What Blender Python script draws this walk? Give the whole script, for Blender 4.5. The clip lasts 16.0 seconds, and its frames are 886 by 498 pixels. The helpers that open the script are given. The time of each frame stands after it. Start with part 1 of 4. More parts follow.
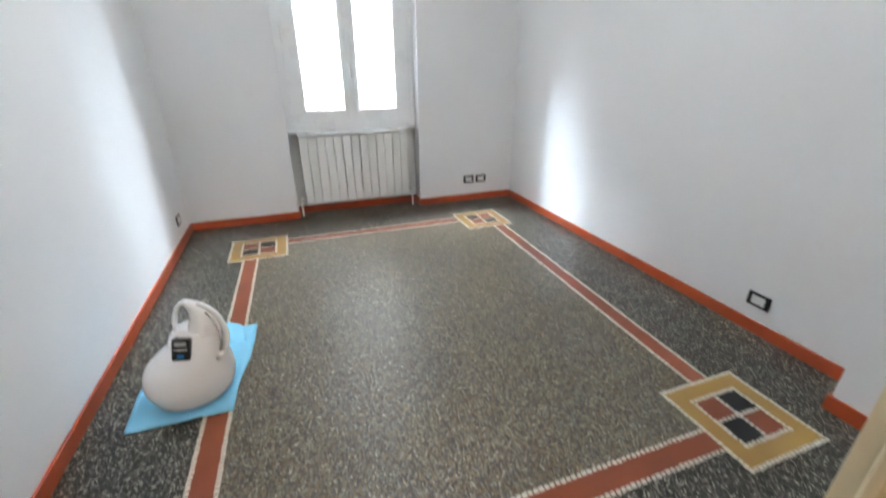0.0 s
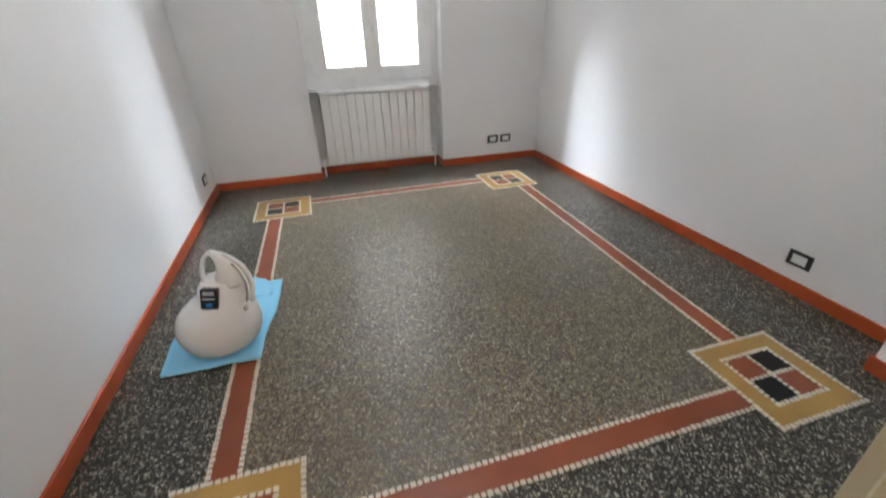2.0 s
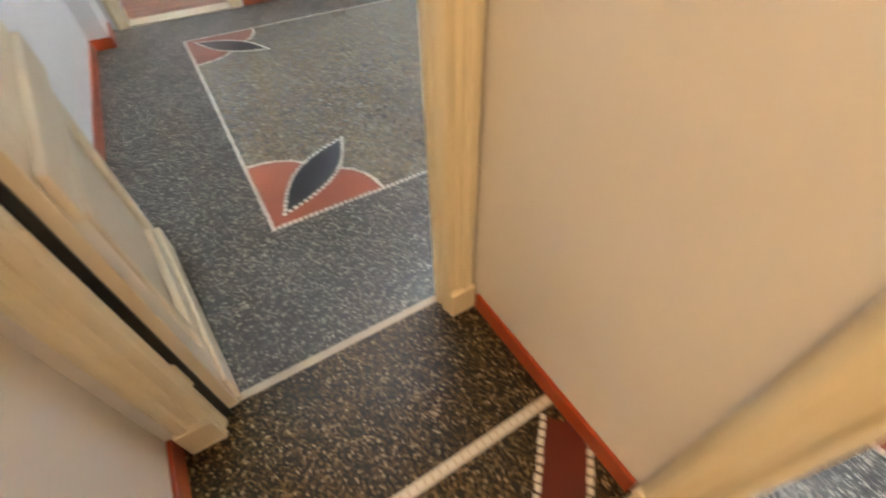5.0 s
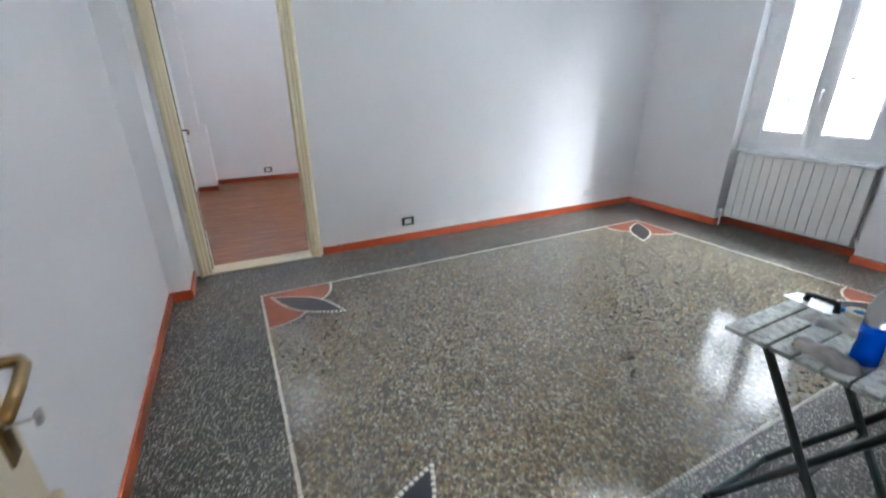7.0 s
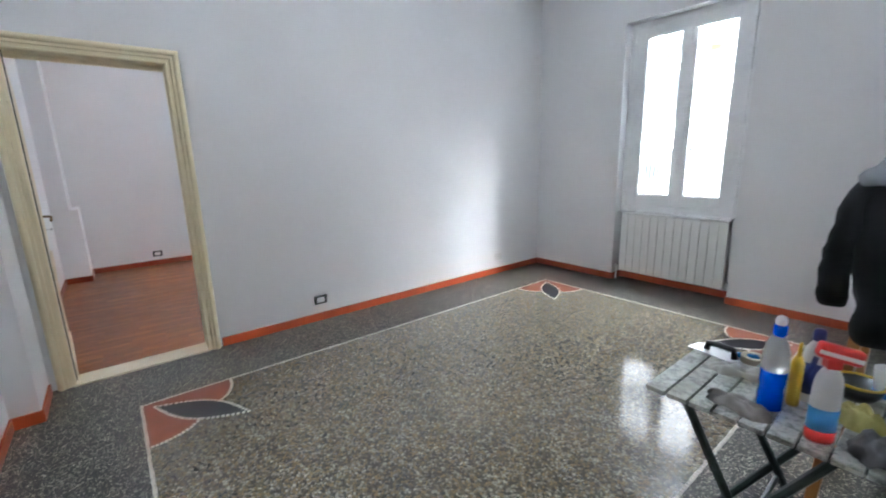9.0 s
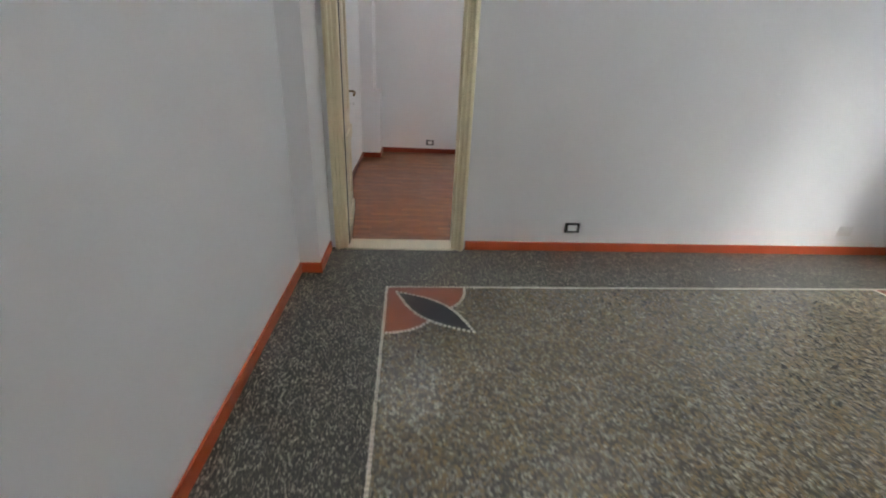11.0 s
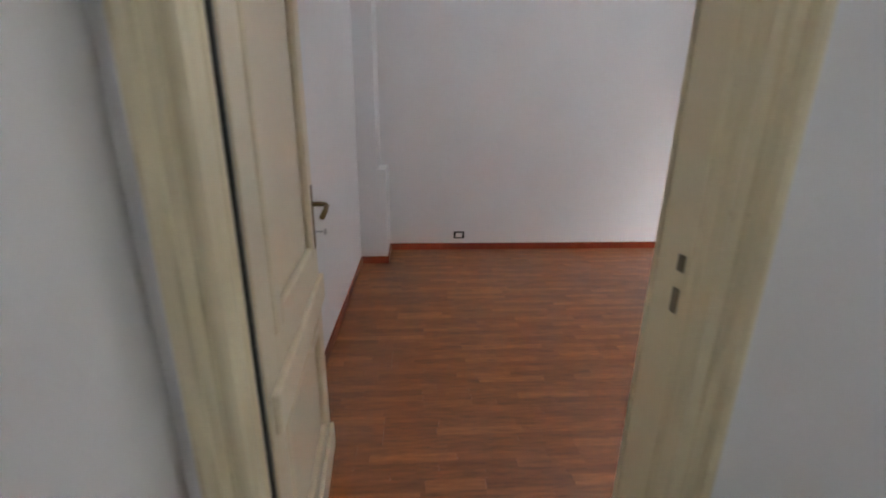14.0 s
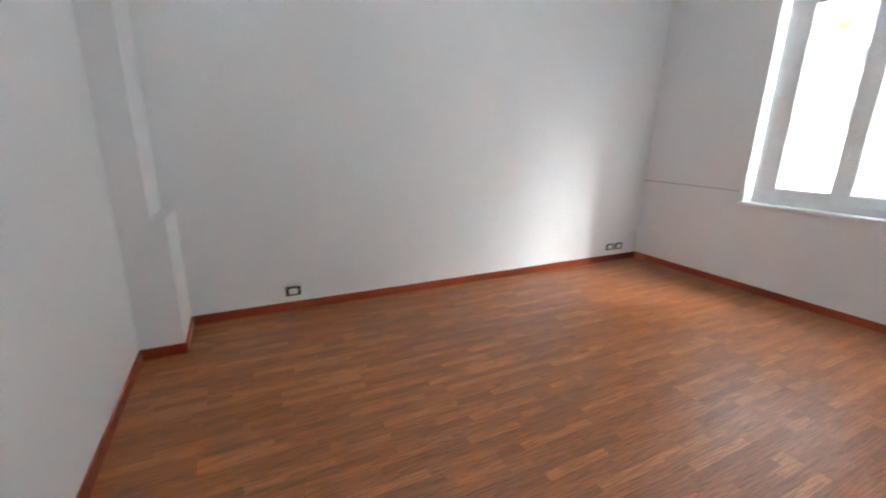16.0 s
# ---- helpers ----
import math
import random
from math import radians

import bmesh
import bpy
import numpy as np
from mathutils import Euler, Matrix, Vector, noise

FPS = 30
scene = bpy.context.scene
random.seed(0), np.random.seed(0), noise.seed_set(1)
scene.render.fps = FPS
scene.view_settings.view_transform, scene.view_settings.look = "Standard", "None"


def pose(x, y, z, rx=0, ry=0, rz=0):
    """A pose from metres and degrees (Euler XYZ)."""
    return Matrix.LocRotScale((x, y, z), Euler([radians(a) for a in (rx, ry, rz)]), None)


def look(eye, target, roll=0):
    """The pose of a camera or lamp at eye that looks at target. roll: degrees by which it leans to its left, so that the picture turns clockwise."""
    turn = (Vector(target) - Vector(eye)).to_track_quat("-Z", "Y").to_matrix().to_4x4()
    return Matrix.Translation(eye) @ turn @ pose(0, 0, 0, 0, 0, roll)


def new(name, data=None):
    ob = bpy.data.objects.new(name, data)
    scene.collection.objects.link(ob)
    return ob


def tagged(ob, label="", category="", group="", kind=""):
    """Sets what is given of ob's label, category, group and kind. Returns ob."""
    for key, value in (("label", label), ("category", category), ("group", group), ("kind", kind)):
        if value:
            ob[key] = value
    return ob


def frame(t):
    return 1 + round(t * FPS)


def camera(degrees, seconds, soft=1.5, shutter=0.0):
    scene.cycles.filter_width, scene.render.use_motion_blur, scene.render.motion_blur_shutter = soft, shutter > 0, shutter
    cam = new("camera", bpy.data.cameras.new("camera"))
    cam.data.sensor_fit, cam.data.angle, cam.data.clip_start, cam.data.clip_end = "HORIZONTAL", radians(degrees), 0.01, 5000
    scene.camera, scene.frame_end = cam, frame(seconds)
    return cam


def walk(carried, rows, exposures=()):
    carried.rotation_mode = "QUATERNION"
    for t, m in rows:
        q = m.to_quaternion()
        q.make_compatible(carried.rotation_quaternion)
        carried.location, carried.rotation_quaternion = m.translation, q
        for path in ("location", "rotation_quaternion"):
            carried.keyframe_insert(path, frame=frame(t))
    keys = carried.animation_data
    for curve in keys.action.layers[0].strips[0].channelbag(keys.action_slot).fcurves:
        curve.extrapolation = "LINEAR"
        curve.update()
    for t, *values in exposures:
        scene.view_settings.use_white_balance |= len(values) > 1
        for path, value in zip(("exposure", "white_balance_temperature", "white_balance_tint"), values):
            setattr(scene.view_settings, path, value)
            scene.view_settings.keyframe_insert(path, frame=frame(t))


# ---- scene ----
cam = camera(94.0, 16.0, soft=1.9, shutter=0.5)
PATH = [
    (0, (-0.072, -0.013, 1.37), (0.542, 1.711, 0.564), -0.3),
    (0.5, (-0.096, -0.021, 1.401), (0.486, 1.834, 0.934), -0.6),
    (1, (-0.064, -0.052, 1.407), (0.45, 1.854, 1.092), -1.4),
    (1.5, (-0.079, -0.029, 1.36), (0.422, 1.819, 0.783), -1.4),
    (2, (-0.069, -0.01, 1.294), (0.417, 1.686, 0.352), -1.6),
    (2.5, (-0.072, -0.004, 1.252), (0.404, 1.597, 0.151), -0.6),
    (3, (-0.085, -0.01, 1.214), (0.349, 1.418, -0.118), -0.2),
    (3.5, (-0.137, -0.058, 1.183), (0.048, 1.331, -0.244), 0.3),
    (3.65, (-0.138, -0.118, 1.175), (-0.035, 1.283, -0.262), 1.0),
    (4, (-0.112, -0.28, 1.185), (-0.325, 1.023, -0.305), 2.6),
    (4.25, (-0.145, -0.335, 1.17), (-0.70, 0.862, -0.340), 1.2),
    (4.5, (-0.212, -0.386, 1.164), (-1.032, 0.658, -0.332), 1.4),
    (4.75, (-0.300, -0.408, 1.160), (-1.335, 0.440, -0.326), -0.4),
    (5, (-0.401, -0.422, 1.165), (-1.579, 0.264, -0.298), -1.7),
    (5.2, (-0.489, -0.467, 1.162), (-1.758, 0.214, -0.222), -1.3),
    (7.3, (-1.218, -0.406, 1.44), (-2.89, 0.513, 0.84), 0.2),
    (7.5, (-1.231, -0.411, 1.444), (-2.889, 0.596, 0.956), 0.2),
    (7.8, (-1.218, -0.409, 1.477), (-2.85, 0.686, 1.108), 0.5),
    (8, (-1.21, -0.409, 1.458), (-2.768, 0.798, 1.119), 0.0),
    (8.2, (-1.183, -0.389, 1.461), (-2.668, 0.904, 1.112), -0.9),
    (10.3, (-1.484, -0.32, 1.366), (-3.245, 0.311, 0.657), 2.0),
    (10.5, (-1.539, -0.275, 1.363), (-3.345, 0.185, 0.638), 4.2),
    (11, (-1.844, -0.276, 1.316), (-3.662, -0.103, 0.501), 3.0),
    (11.5, (-2.157, -0.281, 1.332), (-4.005, -0.139, 0.579), 1.7),
    (12, (-2.565, -0.331, 1.344), (-4.437, -0.309, 0.64), 1.5),
    (12.5, (-2.964, -0.357, 1.317), (-4.826, -0.362, 0.586), 1.4),
    (13, (-3.378, -0.382, 1.329), (-5.244, -0.33, 0.61), 0.9),
    (13.5, (-3.765, -0.4, 1.344), (-5.666, -0.385, 0.721), 1.0),
    (14, (-4.150, -0.429, 1.35), (-6.059, -0.291, 0.767), 0.8),
    (14.5, (-4.495, -0.366, 1.331), (-6.396, -0.19, 0.735), 0.6),
    (15, (-4.759, -0.32, 1.358), (-6.672, -0.07, 0.829), 1.2),
    (15.5, (-4.968, -0.267, 1.46), (-6.793, 0.292, 0.862), 0.9),
    (16, (-5.057, -0.26, 1.452), (-6.786, 0.596, 0.927), 1.0),
]
EXPOSURE = [(0, 0.48, 6050, 7), (0.7, 0.2, 6250, 8), (1.2, 0.02, 6400, 9), (1.7, 0.1, 6400, 10), (3, 0.43, 6350, 10), (3.5, 0.5, 6400, 10), (4.2, 1.15, 6450, 10), (5.2, 1.27, 6150, 9), (7.3, 0.8, 5700, 9), (8.2, 0.73, 5700, 10), (10.5, 0.5, 6200, 9), (11.3, 0.22, 6300, 9), (12, 0.35, 6300, 8), (12.5, 0.45, 6300, 8), (13.1, 0.5, 6300, 9), (13.5, 0.12, 6300, 10), (14, 0.05, 6250, 11), (14.7, 0.2, 6050, 7), (15.0, 0.3, 5950, 7), (15.5, 0.28, 5950, 6), (16, 0.48, 6050, 4)]
walk(cam, [(t, look(eye, target, roll)) for t, eye, target, roll in PATH], EXPOSURE)

# ---- light ----
world = bpy.data.worlds.new("sky")
scene.world = world
world.use_nodes = True
wn = world.node_tree
sky = wn.nodes.new("ShaderNodeTexSky")
sky.sky_type = "NISHITA"
sky.sun_disc = False
sky.sun_elevation, sky.sun_rotation = radians(50), radians(200)
bg = wn.nodes["Background"]
bg.inputs["Strength"].default_value = 0.15
wn.links.new(sky.outputs["Color"], bg.inputs["Color"])
sun = new("sun", bpy.data.lights.new("sun", "SUN"))
sun.data.energy, sun.data.angle, sun.data.color = 4.0, radians(4), (1, 0.96, 0.9)
sun.matrix_world = look((3, -30, 22), (0, 14, -2))


def lamp(name, x, y, z, sx, sy, watts, color, rx, spread=180):
    data = bpy.data.lights.new(name, "AREA")
    data.shape, data.size, data.size_y, data.energy, data.color = "RECTANGLE", sx, sy, watts, color
    data.spread = radians(spread)
    ob = new(name, data)
    ob.matrix_world = pose(x, y, z, rx)
    return ob


DAY, BLUE_SKY, WARM_WHITE = (0.93, 0.972, 1.0), (0.84, 0.93, 1.0), (1.0, 0.975, 0.93)
# per room: window centre, then watts of lamps added outside: sky above the roofs, the street's two ends, upward fill
for wx, wname, sky_w, west_w, east_w, up_w in ((0.52, "room", 140, 115, 75, 480), (-3.09, "living", 300, 80, 110, 1500), (-6.71, "bedroom", 150, 55, 100, 900)):
    lamp("sky_daylight_" + wname, wx, 7.0, 5.8, 3.0, 2.0, sky_w, DAY, -40, 90)
    # unseen lamp below each window, aimed up to brighten ceiling and north wall
    lamp("upward_fill_" + wname, wx, 7.5, -1.0, 1.0, 2.2, up_w, DAY, -132, 60)
    # lamps added at both street ends to throw streaks on the side walls
    for side, watts in ((-1, west_w), (1, east_w)):
        tall_lamp = wx < 0 or side > 0
        out, up, wide, tall = (2.1, 4.2, 1.1, 2.8) if tall_lamp else (2.5, 5.2, 1.0, 1.0)
        end = lamp("street_end_fill_" + wname, 0, 0, 0, wide, tall, watts, WARM_WHITE if wx < 0 else BLUE_SKY, 0, 60)
        end.matrix_world = look((wx + side * out, 6.3, up), (wx - side * 1.0, 3.9, 1.2))
hall_lamp = new("hall_lamp", bpy.data.lights.new("hall_lamp", "POINT"))
hall_lamp.data.energy, hall_lamp.data.color, hall_lamp.data.shadow_soft_size = 36, (1.0, 0.66, 0.36), 0.06
hall_lamp.location = (0.35, -1.55, 2.75)

room_lamp = new("room_lamp", bpy.data.lights.new("room_lamp", "POINT"))
room_lamp.data.energy, room_lamp.data.color, room_lamp.data.shadow_soft_size = 9, (1.0, 0.90, 0.76), 0.05
room_lamp.location = (0.36, 2.25, 3.05)


# ---- materials ----
def mat(name, color=(0.8, 0.8, 0.8), rough=0.5, metal=0.0, spec=0.5):
    m = bpy.data.materials.new(name)
    m.use_nodes = True
    b = m.node_tree.nodes["Principled BSDF"]
    b.inputs["Base Color"].default_value = (*color, 1)
    b.inputs["Roughness"].default_value = rough
    b.inputs["Metallic"].default_value = metal
    b.inputs["Specular IOR Level"].default_value = spec
    return m


def node(m, kind, **ins):
    n = m.node_tree.nodes.new(kind)
    for k, v in ins.items():
        n.inputs[k].default_value = v
    return n


def link(m, a, b):
    m.node_tree.links.new(a, b)


def bsdf(m):
    return m.node_tree.nodes["Principled BSDF"]


def coords(m):
    return node(m, "ShaderNodeTexCoord").outputs["Object"]


def ramp(m, fac, stops, constant=False):
    r = node(m, "ShaderNodeValToRGB")
    if constant:
        r.color_ramp.interpolation = "CONSTANT"
    e = r.color_ramp.elements
    while len(e) < len(stops):
        e.new(0.5)
    for el, (p, c) in zip(e, stops):
        el.position, el.color = p, (*c, 1)
    link(m, fac, r.inputs["Fac"])
    return r.outputs["Color"]


def noise_tex(m, vec, scale, detail=3.0, rough=0.6):
    n = node(m, "ShaderNodeTexNoise", Scale=scale, Detail=detail, Roughness=rough)
    link(m, vec, n.inputs["Vector"])
    return n.outputs["Fac"]


def mix(m, fac, a, b, mode="MIX"):
    n = node(m, "ShaderNodeMix")
    n.data_type, n.blend_type = "RGBA", mode
    for sock, v in ((n.inputs[0], fac), (n.inputs[6], a), (n.inputs[7], b)):
        if hasattr(v, "links"):
            link(m, v, sock)
        elif isinstance(v, tuple):
            sock.default_value = (*v, 1)
        else:
            sock.default_value = v
    return n.outputs[2]


def bump(m, height, strength, dist=0.002):
    b = node(m, "ShaderNodeBump", Strength=strength, Distance=dist)
    link(m, height, b.inputs["Height"])
    link(m, b.outputs["Normal"], bsdf(m).inputs["Normal"])


def paint(name, color, rough=0.5, vary=0.04, grain=60, strength=0.15, spec=0.5):
    """Painted plaster or wood: slow and fine variation and a little relief."""
    m = mat(name, color, rough, 0, spec)
    c = coords(m)
    dark = tuple(v * (1 - vary) for v in color)
    light = tuple(min(1, v * (1 + vary)) for v in color)
    col = ramp(m, noise_tex(m, c, 1.3, 4), [(0.3, dark), (0.7, light)])
    link(m, col, bsdf(m).inputs["Base Color"])
    r = node(m, "ShaderNodeMapRange")
    link(m, noise_tex(m, c, 5, 3), r.inputs["Value"])
    r.inputs["To Min"].default_value, r.inputs["To Max"].default_value = rough - 0.06, rough + 0.06
    link(m, r.outputs["Result"], bsdf(m).inputs["Roughness"])
    bump(m, noise_tex(m, c, grain, 4), strength)
    return m


def terrazzo(name, stops, matrix_color, rough, chip=85.0, stain=0.25):
    m = mat(name, (0.3, 0.3, 0.3), rough)
    c = coords(m)
    warp = node(m, "ShaderNodeTexNoise", Scale=60.0, Detail=1.0)
    link(m, c, warp.inputs["Vector"])
    vm = node(m, "ShaderNodeVectorMath")
    vm.operation = "MULTIPLY_ADD"
    link(m, warp.outputs["Color"], vm.inputs[0])
    vm.inputs[1].default_value = (0.008, 0.008, 0.008)
    link(m, c, vm.inputs[2])
    v = vm.outputs["Vector"]
    cell = node(m, "ShaderNodeTexVoronoi", Scale=chip)
    link(m, v, cell.inputs["Vector"])
    edge = node(m, "ShaderNodeTexVoronoi", Scale=chip)
    edge.feature = "DISTANCE_TO_EDGE"
    link(m, v, edge.inputs["Vector"])
    sep = node(m, "ShaderNodeSeparateColor")
    link(m, cell.outputs["Color"], sep.inputs["Color"])
    chips = ramp(m, sep.outputs["Red"], stops, True)
    shade = ramp(m, sep.outputs["Green"], [(0, (0.7, 0.7, 0.7)), (1, (1.25, 1.25, 1.25))])
    chips = mix(m, 1.0, chips, shade, "MULTIPLY")
    gap = ramp(m, edge.outputs["Distance"], [(0.03, (1, 1, 1)), (0.09, (0, 0, 0))])
    col = mix(m, gap, chips, matrix_color)
    big = ramp(m, noise_tex(m, c, 1.1, 5, 0.65), [(0.3, (1 - stain,) * 3), (0.65, (1, 1, 1))])
    col = mix(m, 1.0, col, big, "MULTIPLY")
    link(m, col, bsdf(m).inputs["Base Color"])
    r = node(m, "ShaderNodeMapRange")
    link(m, noise_tex(m, c, 2.3, 2, 0.5), r.inputs["Value"])
    r.inputs["From Min"].default_value, r.inputs["From Max"].default_value = 0.3, 0.7
    r.inputs["To Min"].default_value, r.inputs["To Max"].default_value = rough * 0.9, rough * 1.2
    link(m, r.outputs["Result"], bsdf(m).inputs["Roughness"])
    bump(m, noise_tex(m, c, 9, 2), 0.08)
    return m


WHITE_WALL = paint("wall_paint", (0.88, 0.88, 0.89), 0.55, 0.02, 45, 0.12, 0.3)
PINK_WALL = paint("wall_paint_rose_white", (0.83, 0.83, 0.84), 0.5, 0.02, 45, 0.12, 0.35)
HALL_WALL = paint("hall_wall_paint", (0.78, 0.74, 0.68), 0.5, 0.03, 45, 0.12)
CEIL = paint("ceiling_paint", (0.83, 0.83, 0.82), 0.8, 0.02)
SKIRT_BED = paint("dark_red_brown_paint", (0.19, 0.034, 0.012), 0.36, 0.2, 30, 0.1, 0.3)
SKIRT = paint("terracotta_red_paint", (0.36, 0.062, 0.018), 0.32, 0.15, 30, 0.1)
CREAM = paint("cream_gloss_paint", (0.80, 0.71, 0.50), 0.3, 0.06, 25, 0.12)
CREAM_DOOR = paint("cream_door_paint", (0.76, 0.67, 0.50), 0.32, 0.06, 25, 0.12)
PVC = paint("white_pvc", (0.93, 0.94, 0.95), 0.28, 0.01, 20, 0.03)
ENAMEL = paint("white_radiator_enamel", (0.93, 0.93, 0.91), 0.3, 0.02, 30, 0.05)
MARBLE = paint("ivory_marble", (0.72, 0.66, 0.50), 0.22, 0.18, 8, 0.03)
G1, G2 = (0.06, 0.057, 0.048), (0.024, 0.021, 0.016)
MARGIN = terrazzo("grey_terrazzo", [(0, (0.014, 0.013, 0.011)), (0.40, (0.045, 0.042, 0.034)), (0.59, (0.095, 0.086, 0.064)), (0.73, (0.24, 0.215, 0.165)), (0.86, (0.53, 0.49, 0.40))], (0.014, 0.012, 0.009), 0.33, 160.0, 0.4)
HALL_FLOOR = terrazzo("brown_black_terrazzo", [(0, (0.008, 0.006, 0.003)), (0.32, (0.030, 0.020, 0.009)), (0.54, (0.10, 0.057, 0.017)), (0.74, (0.17, 0.110, 0.045)), (0.90, (0.34, 0.25, 0.14))], (0.010, 0.008, 0.005), 0.34, 150.0, 0.3)
FIELD_A = terrazzo("brown_terrazzo", [(0, (0.036, 0.030, 0.021)), (0.28, (0.095, 0.076, 0.048)), (0.48, (0.225, 0.148, 0.056)), (0.66, (0.21, 0.185, 0.14)), (0.90, (0.42, 0.38, 0.30))], G1, 0.33, 150.0)
bsdf(FIELD_A).inputs["Specular IOR Level"].default_value = 0.5
FIELD_B = terrazzo("tan_terrazzo", [(0, (0.045, 0.037, 0.024)), (0.24, (0.11, 0.088, 0.054)), (0.45, (0.20, 0.145, 0.070)), (0.68, (0.25, 0.22, 0.165)), (0.9, (0.36, 0.325, 0.25))], G1, 0.11)
bsdf(FIELD_B).inputs["Specular IOR Level"].default_value = 0.55
bsdf(HALL_FLOOR).inputs["Specular IOR Level"].default_value = 0.25
bsdf(MARGIN).inputs["Specular IOR Level"].default_value = 0.38
RED = paint("red_cement_inlay", (0.20, 0.050, 0.020), 0.36, 0.3, 80, 0.03, 0.3)
OCHRE = paint("ochre_cement_inlay", (0.34, 0.205, 0.055), 0.36, 0.3, 80, 0.03, 0.35)
RED_DARK = paint("dark_red_cement_inlay", (0.10, 0.016, 0.007), 0.36, 0.3, 80, 0.03, 0.3)
BLACK = paint("black_cement_inlay", (0.010, 0.010, 0.012), 0.3, 0.3, 80, 0.03, 0.15)
TESSERA = paint("white_marble_tessera", (0.62, 0.58, 0.50), 0.3, 0.1, 80, 0.03)
STRIP = paint("pale_stone_strip", (0.50, 0.44, 0.34), 0.3, 0.15, 80, 0.03)
PLASTIC_BLACK = mat("black_plastic", (0.012, 0.012, 0.013), 0.3)
PLASTIC_WHITE = paint("white_plastic", (0.8, 0.8, 0.79), 0.3, 0.02, 20, 0.02)
BRASS = paint("aged_brass", (0.20, 0.135, 0.06), 0.38, 0.3, 60, 0.05)
bsdf(BRASS).inputs["Metallic"].default_value = 0.9
SLOT = paint("dull_slot_metal", (0.20, 0.165, 0.11), 0.5, 0.3, 60)
STEEL = paint("steel", (0.55, 0.55, 0.56), 0.3, 0.1, 60, 0.05)
bsdf(STEEL).inputs["Metallic"].default_value = 0.9
LABEL_TAN = mat("tan_paper", (0.92, 0.84, 0.60), 0.7)
_tl = LABEL_TAN.node_tree.nodes.new("ShaderNodeBsdfTranslucent")
_tl.inputs["Color"].default_value = (0.92, 0.85, 0.62, 1)
_mx = LABEL_TAN.node_tree.nodes.new("ShaderNodeMixShader")
_mx.inputs[0].default_value = 0.16
_nt = LABEL_TAN.node_tree
_nt.links.new(bsdf(LABEL_TAN).outputs[0], _mx.inputs[1])
_nt.links.new(_tl.outputs[0], _mx.inputs[2])
_nt.links.new(_mx.outputs[0], _nt.nodes["Material Output"].inputs[0])


def glass_mat():
    m = bpy.data.materials.new("window_glass")
    m.use_nodes = True
    nt = m.node_tree
    nt.nodes.clear()
    out = nt.nodes.new("ShaderNodeOutputMaterial")
    mx = nt.nodes.new("ShaderNodeMixShader")
    fr = nt.nodes.new("ShaderNodeFresnel")
    fr.inputs["IOR"].default_value = 1.5
    tr = nt.nodes.new("ShaderNodeBsdfTransparent")
    gl = nt.nodes.new("ShaderNodeBsdfGlossy")
    gl.inputs["Roughness"].default_value = 0.02
    nt.links.new(fr.outputs[0], mx.inputs[0])
    nt.links.new(tr.outputs[0], mx.inputs[1])
    nt.links.new(gl.outputs[0], mx.inputs[2])
    nt.links.new(mx.outputs[0], out.inputs[0])
    return m


GLASS = glass_mat()


def laminate():
    m = mat("cherry_laminate", (0.3, 0.12, 0.05), 0.3, 0.0, 0.33)
    geo = node(m, "ShaderNodeNewGeometry")
    info = node(m, "ShaderNodeObjectInfo")
    add = node(m, "ShaderNodeMath")
    add.operation = "ADD"
    link(m, geo.outputs["Random Per Island"], add.inputs[0])
    link(m, info.outputs["Random"], add.inputs[1])
    fr = node(m, "ShaderNodeMath")
    fr.operation = "FRACT"
    link(m, add.outputs[0], fr.inputs[0])
    base = ramp(m, fr.outputs[0], [(0, (0.122, 0.037, 0.0105)), (0.3, (0.147, 0.047, 0.014)), (0.75, (0.172, 0.058, 0.018)), (1, (0.225, 0.083, 0.027))])
    mp = node(m, "ShaderNodeMapping")
    mp.inputs["Scale"].default_value = (110, 6.0, 10)
    c = node(m, "ShaderNodeNewGeometry").outputs["Position"]
    off = node(m, "ShaderNodeVectorMath")
    off.operation = "MULTIPLY_ADD"
    link(m, fr.outputs[0], off.inputs[0])
    off.inputs[1].default_value = (7.3, 9.1, 0)
    link(m, c, off.inputs[2])
    link(m, off.outputs[0], mp.inputs["Vector"])
    g = noise_tex(m, mp.outputs[0], 1.0, 5, 0.7)
    grain = ramp(m, g, [(0.34, (0.50, 0.46, 0.42)), (0.5, (1.0, 0.98, 0.96)), (0.68, (1.5, 1.45, 1.4))])
    link(m, mix(m, 1.0, base, grain, "MULTIPLY"), bsdf(m).inputs["Base Color"])
    r = node(m, "ShaderNodeMapRange")
    link(m, noise_tex(m, c, 4.5, 6, 0.7), r.inputs["Value"])
    r.inputs["To Min"].default_value, r.inputs["To Max"].default_value = 0.23, 0.47
    link(m, r.outputs["Result"], bsdf(m).inputs["Roughness"])
    bump(m, g, 0.04)
    return m


LAMINATE = laminate()


# ---- mesh tools ----
def part(name, bm, material, parent=None, label="", smooth=False):
    me = bpy.data.meshes.new(name)
    bmesh.ops.recalc_face_normals(bm, faces=bm.faces)
    bm.to_mesh(me)
    bm.free()
    me.materials.append(material)
    if smooth:
        for p in me.polygons:
            p.use_smooth = True
    ob = new(name, me)
    if parent:
        ob.parent = parent
    if label:
        ob["label"] = label
    return ob


def empty(name, m, label, category, group=""):
    ob = new(name)
    ob.empty_display_size = 0.1
    ob.matrix_world = m
    tagged(ob, label, category, group)
    return ob


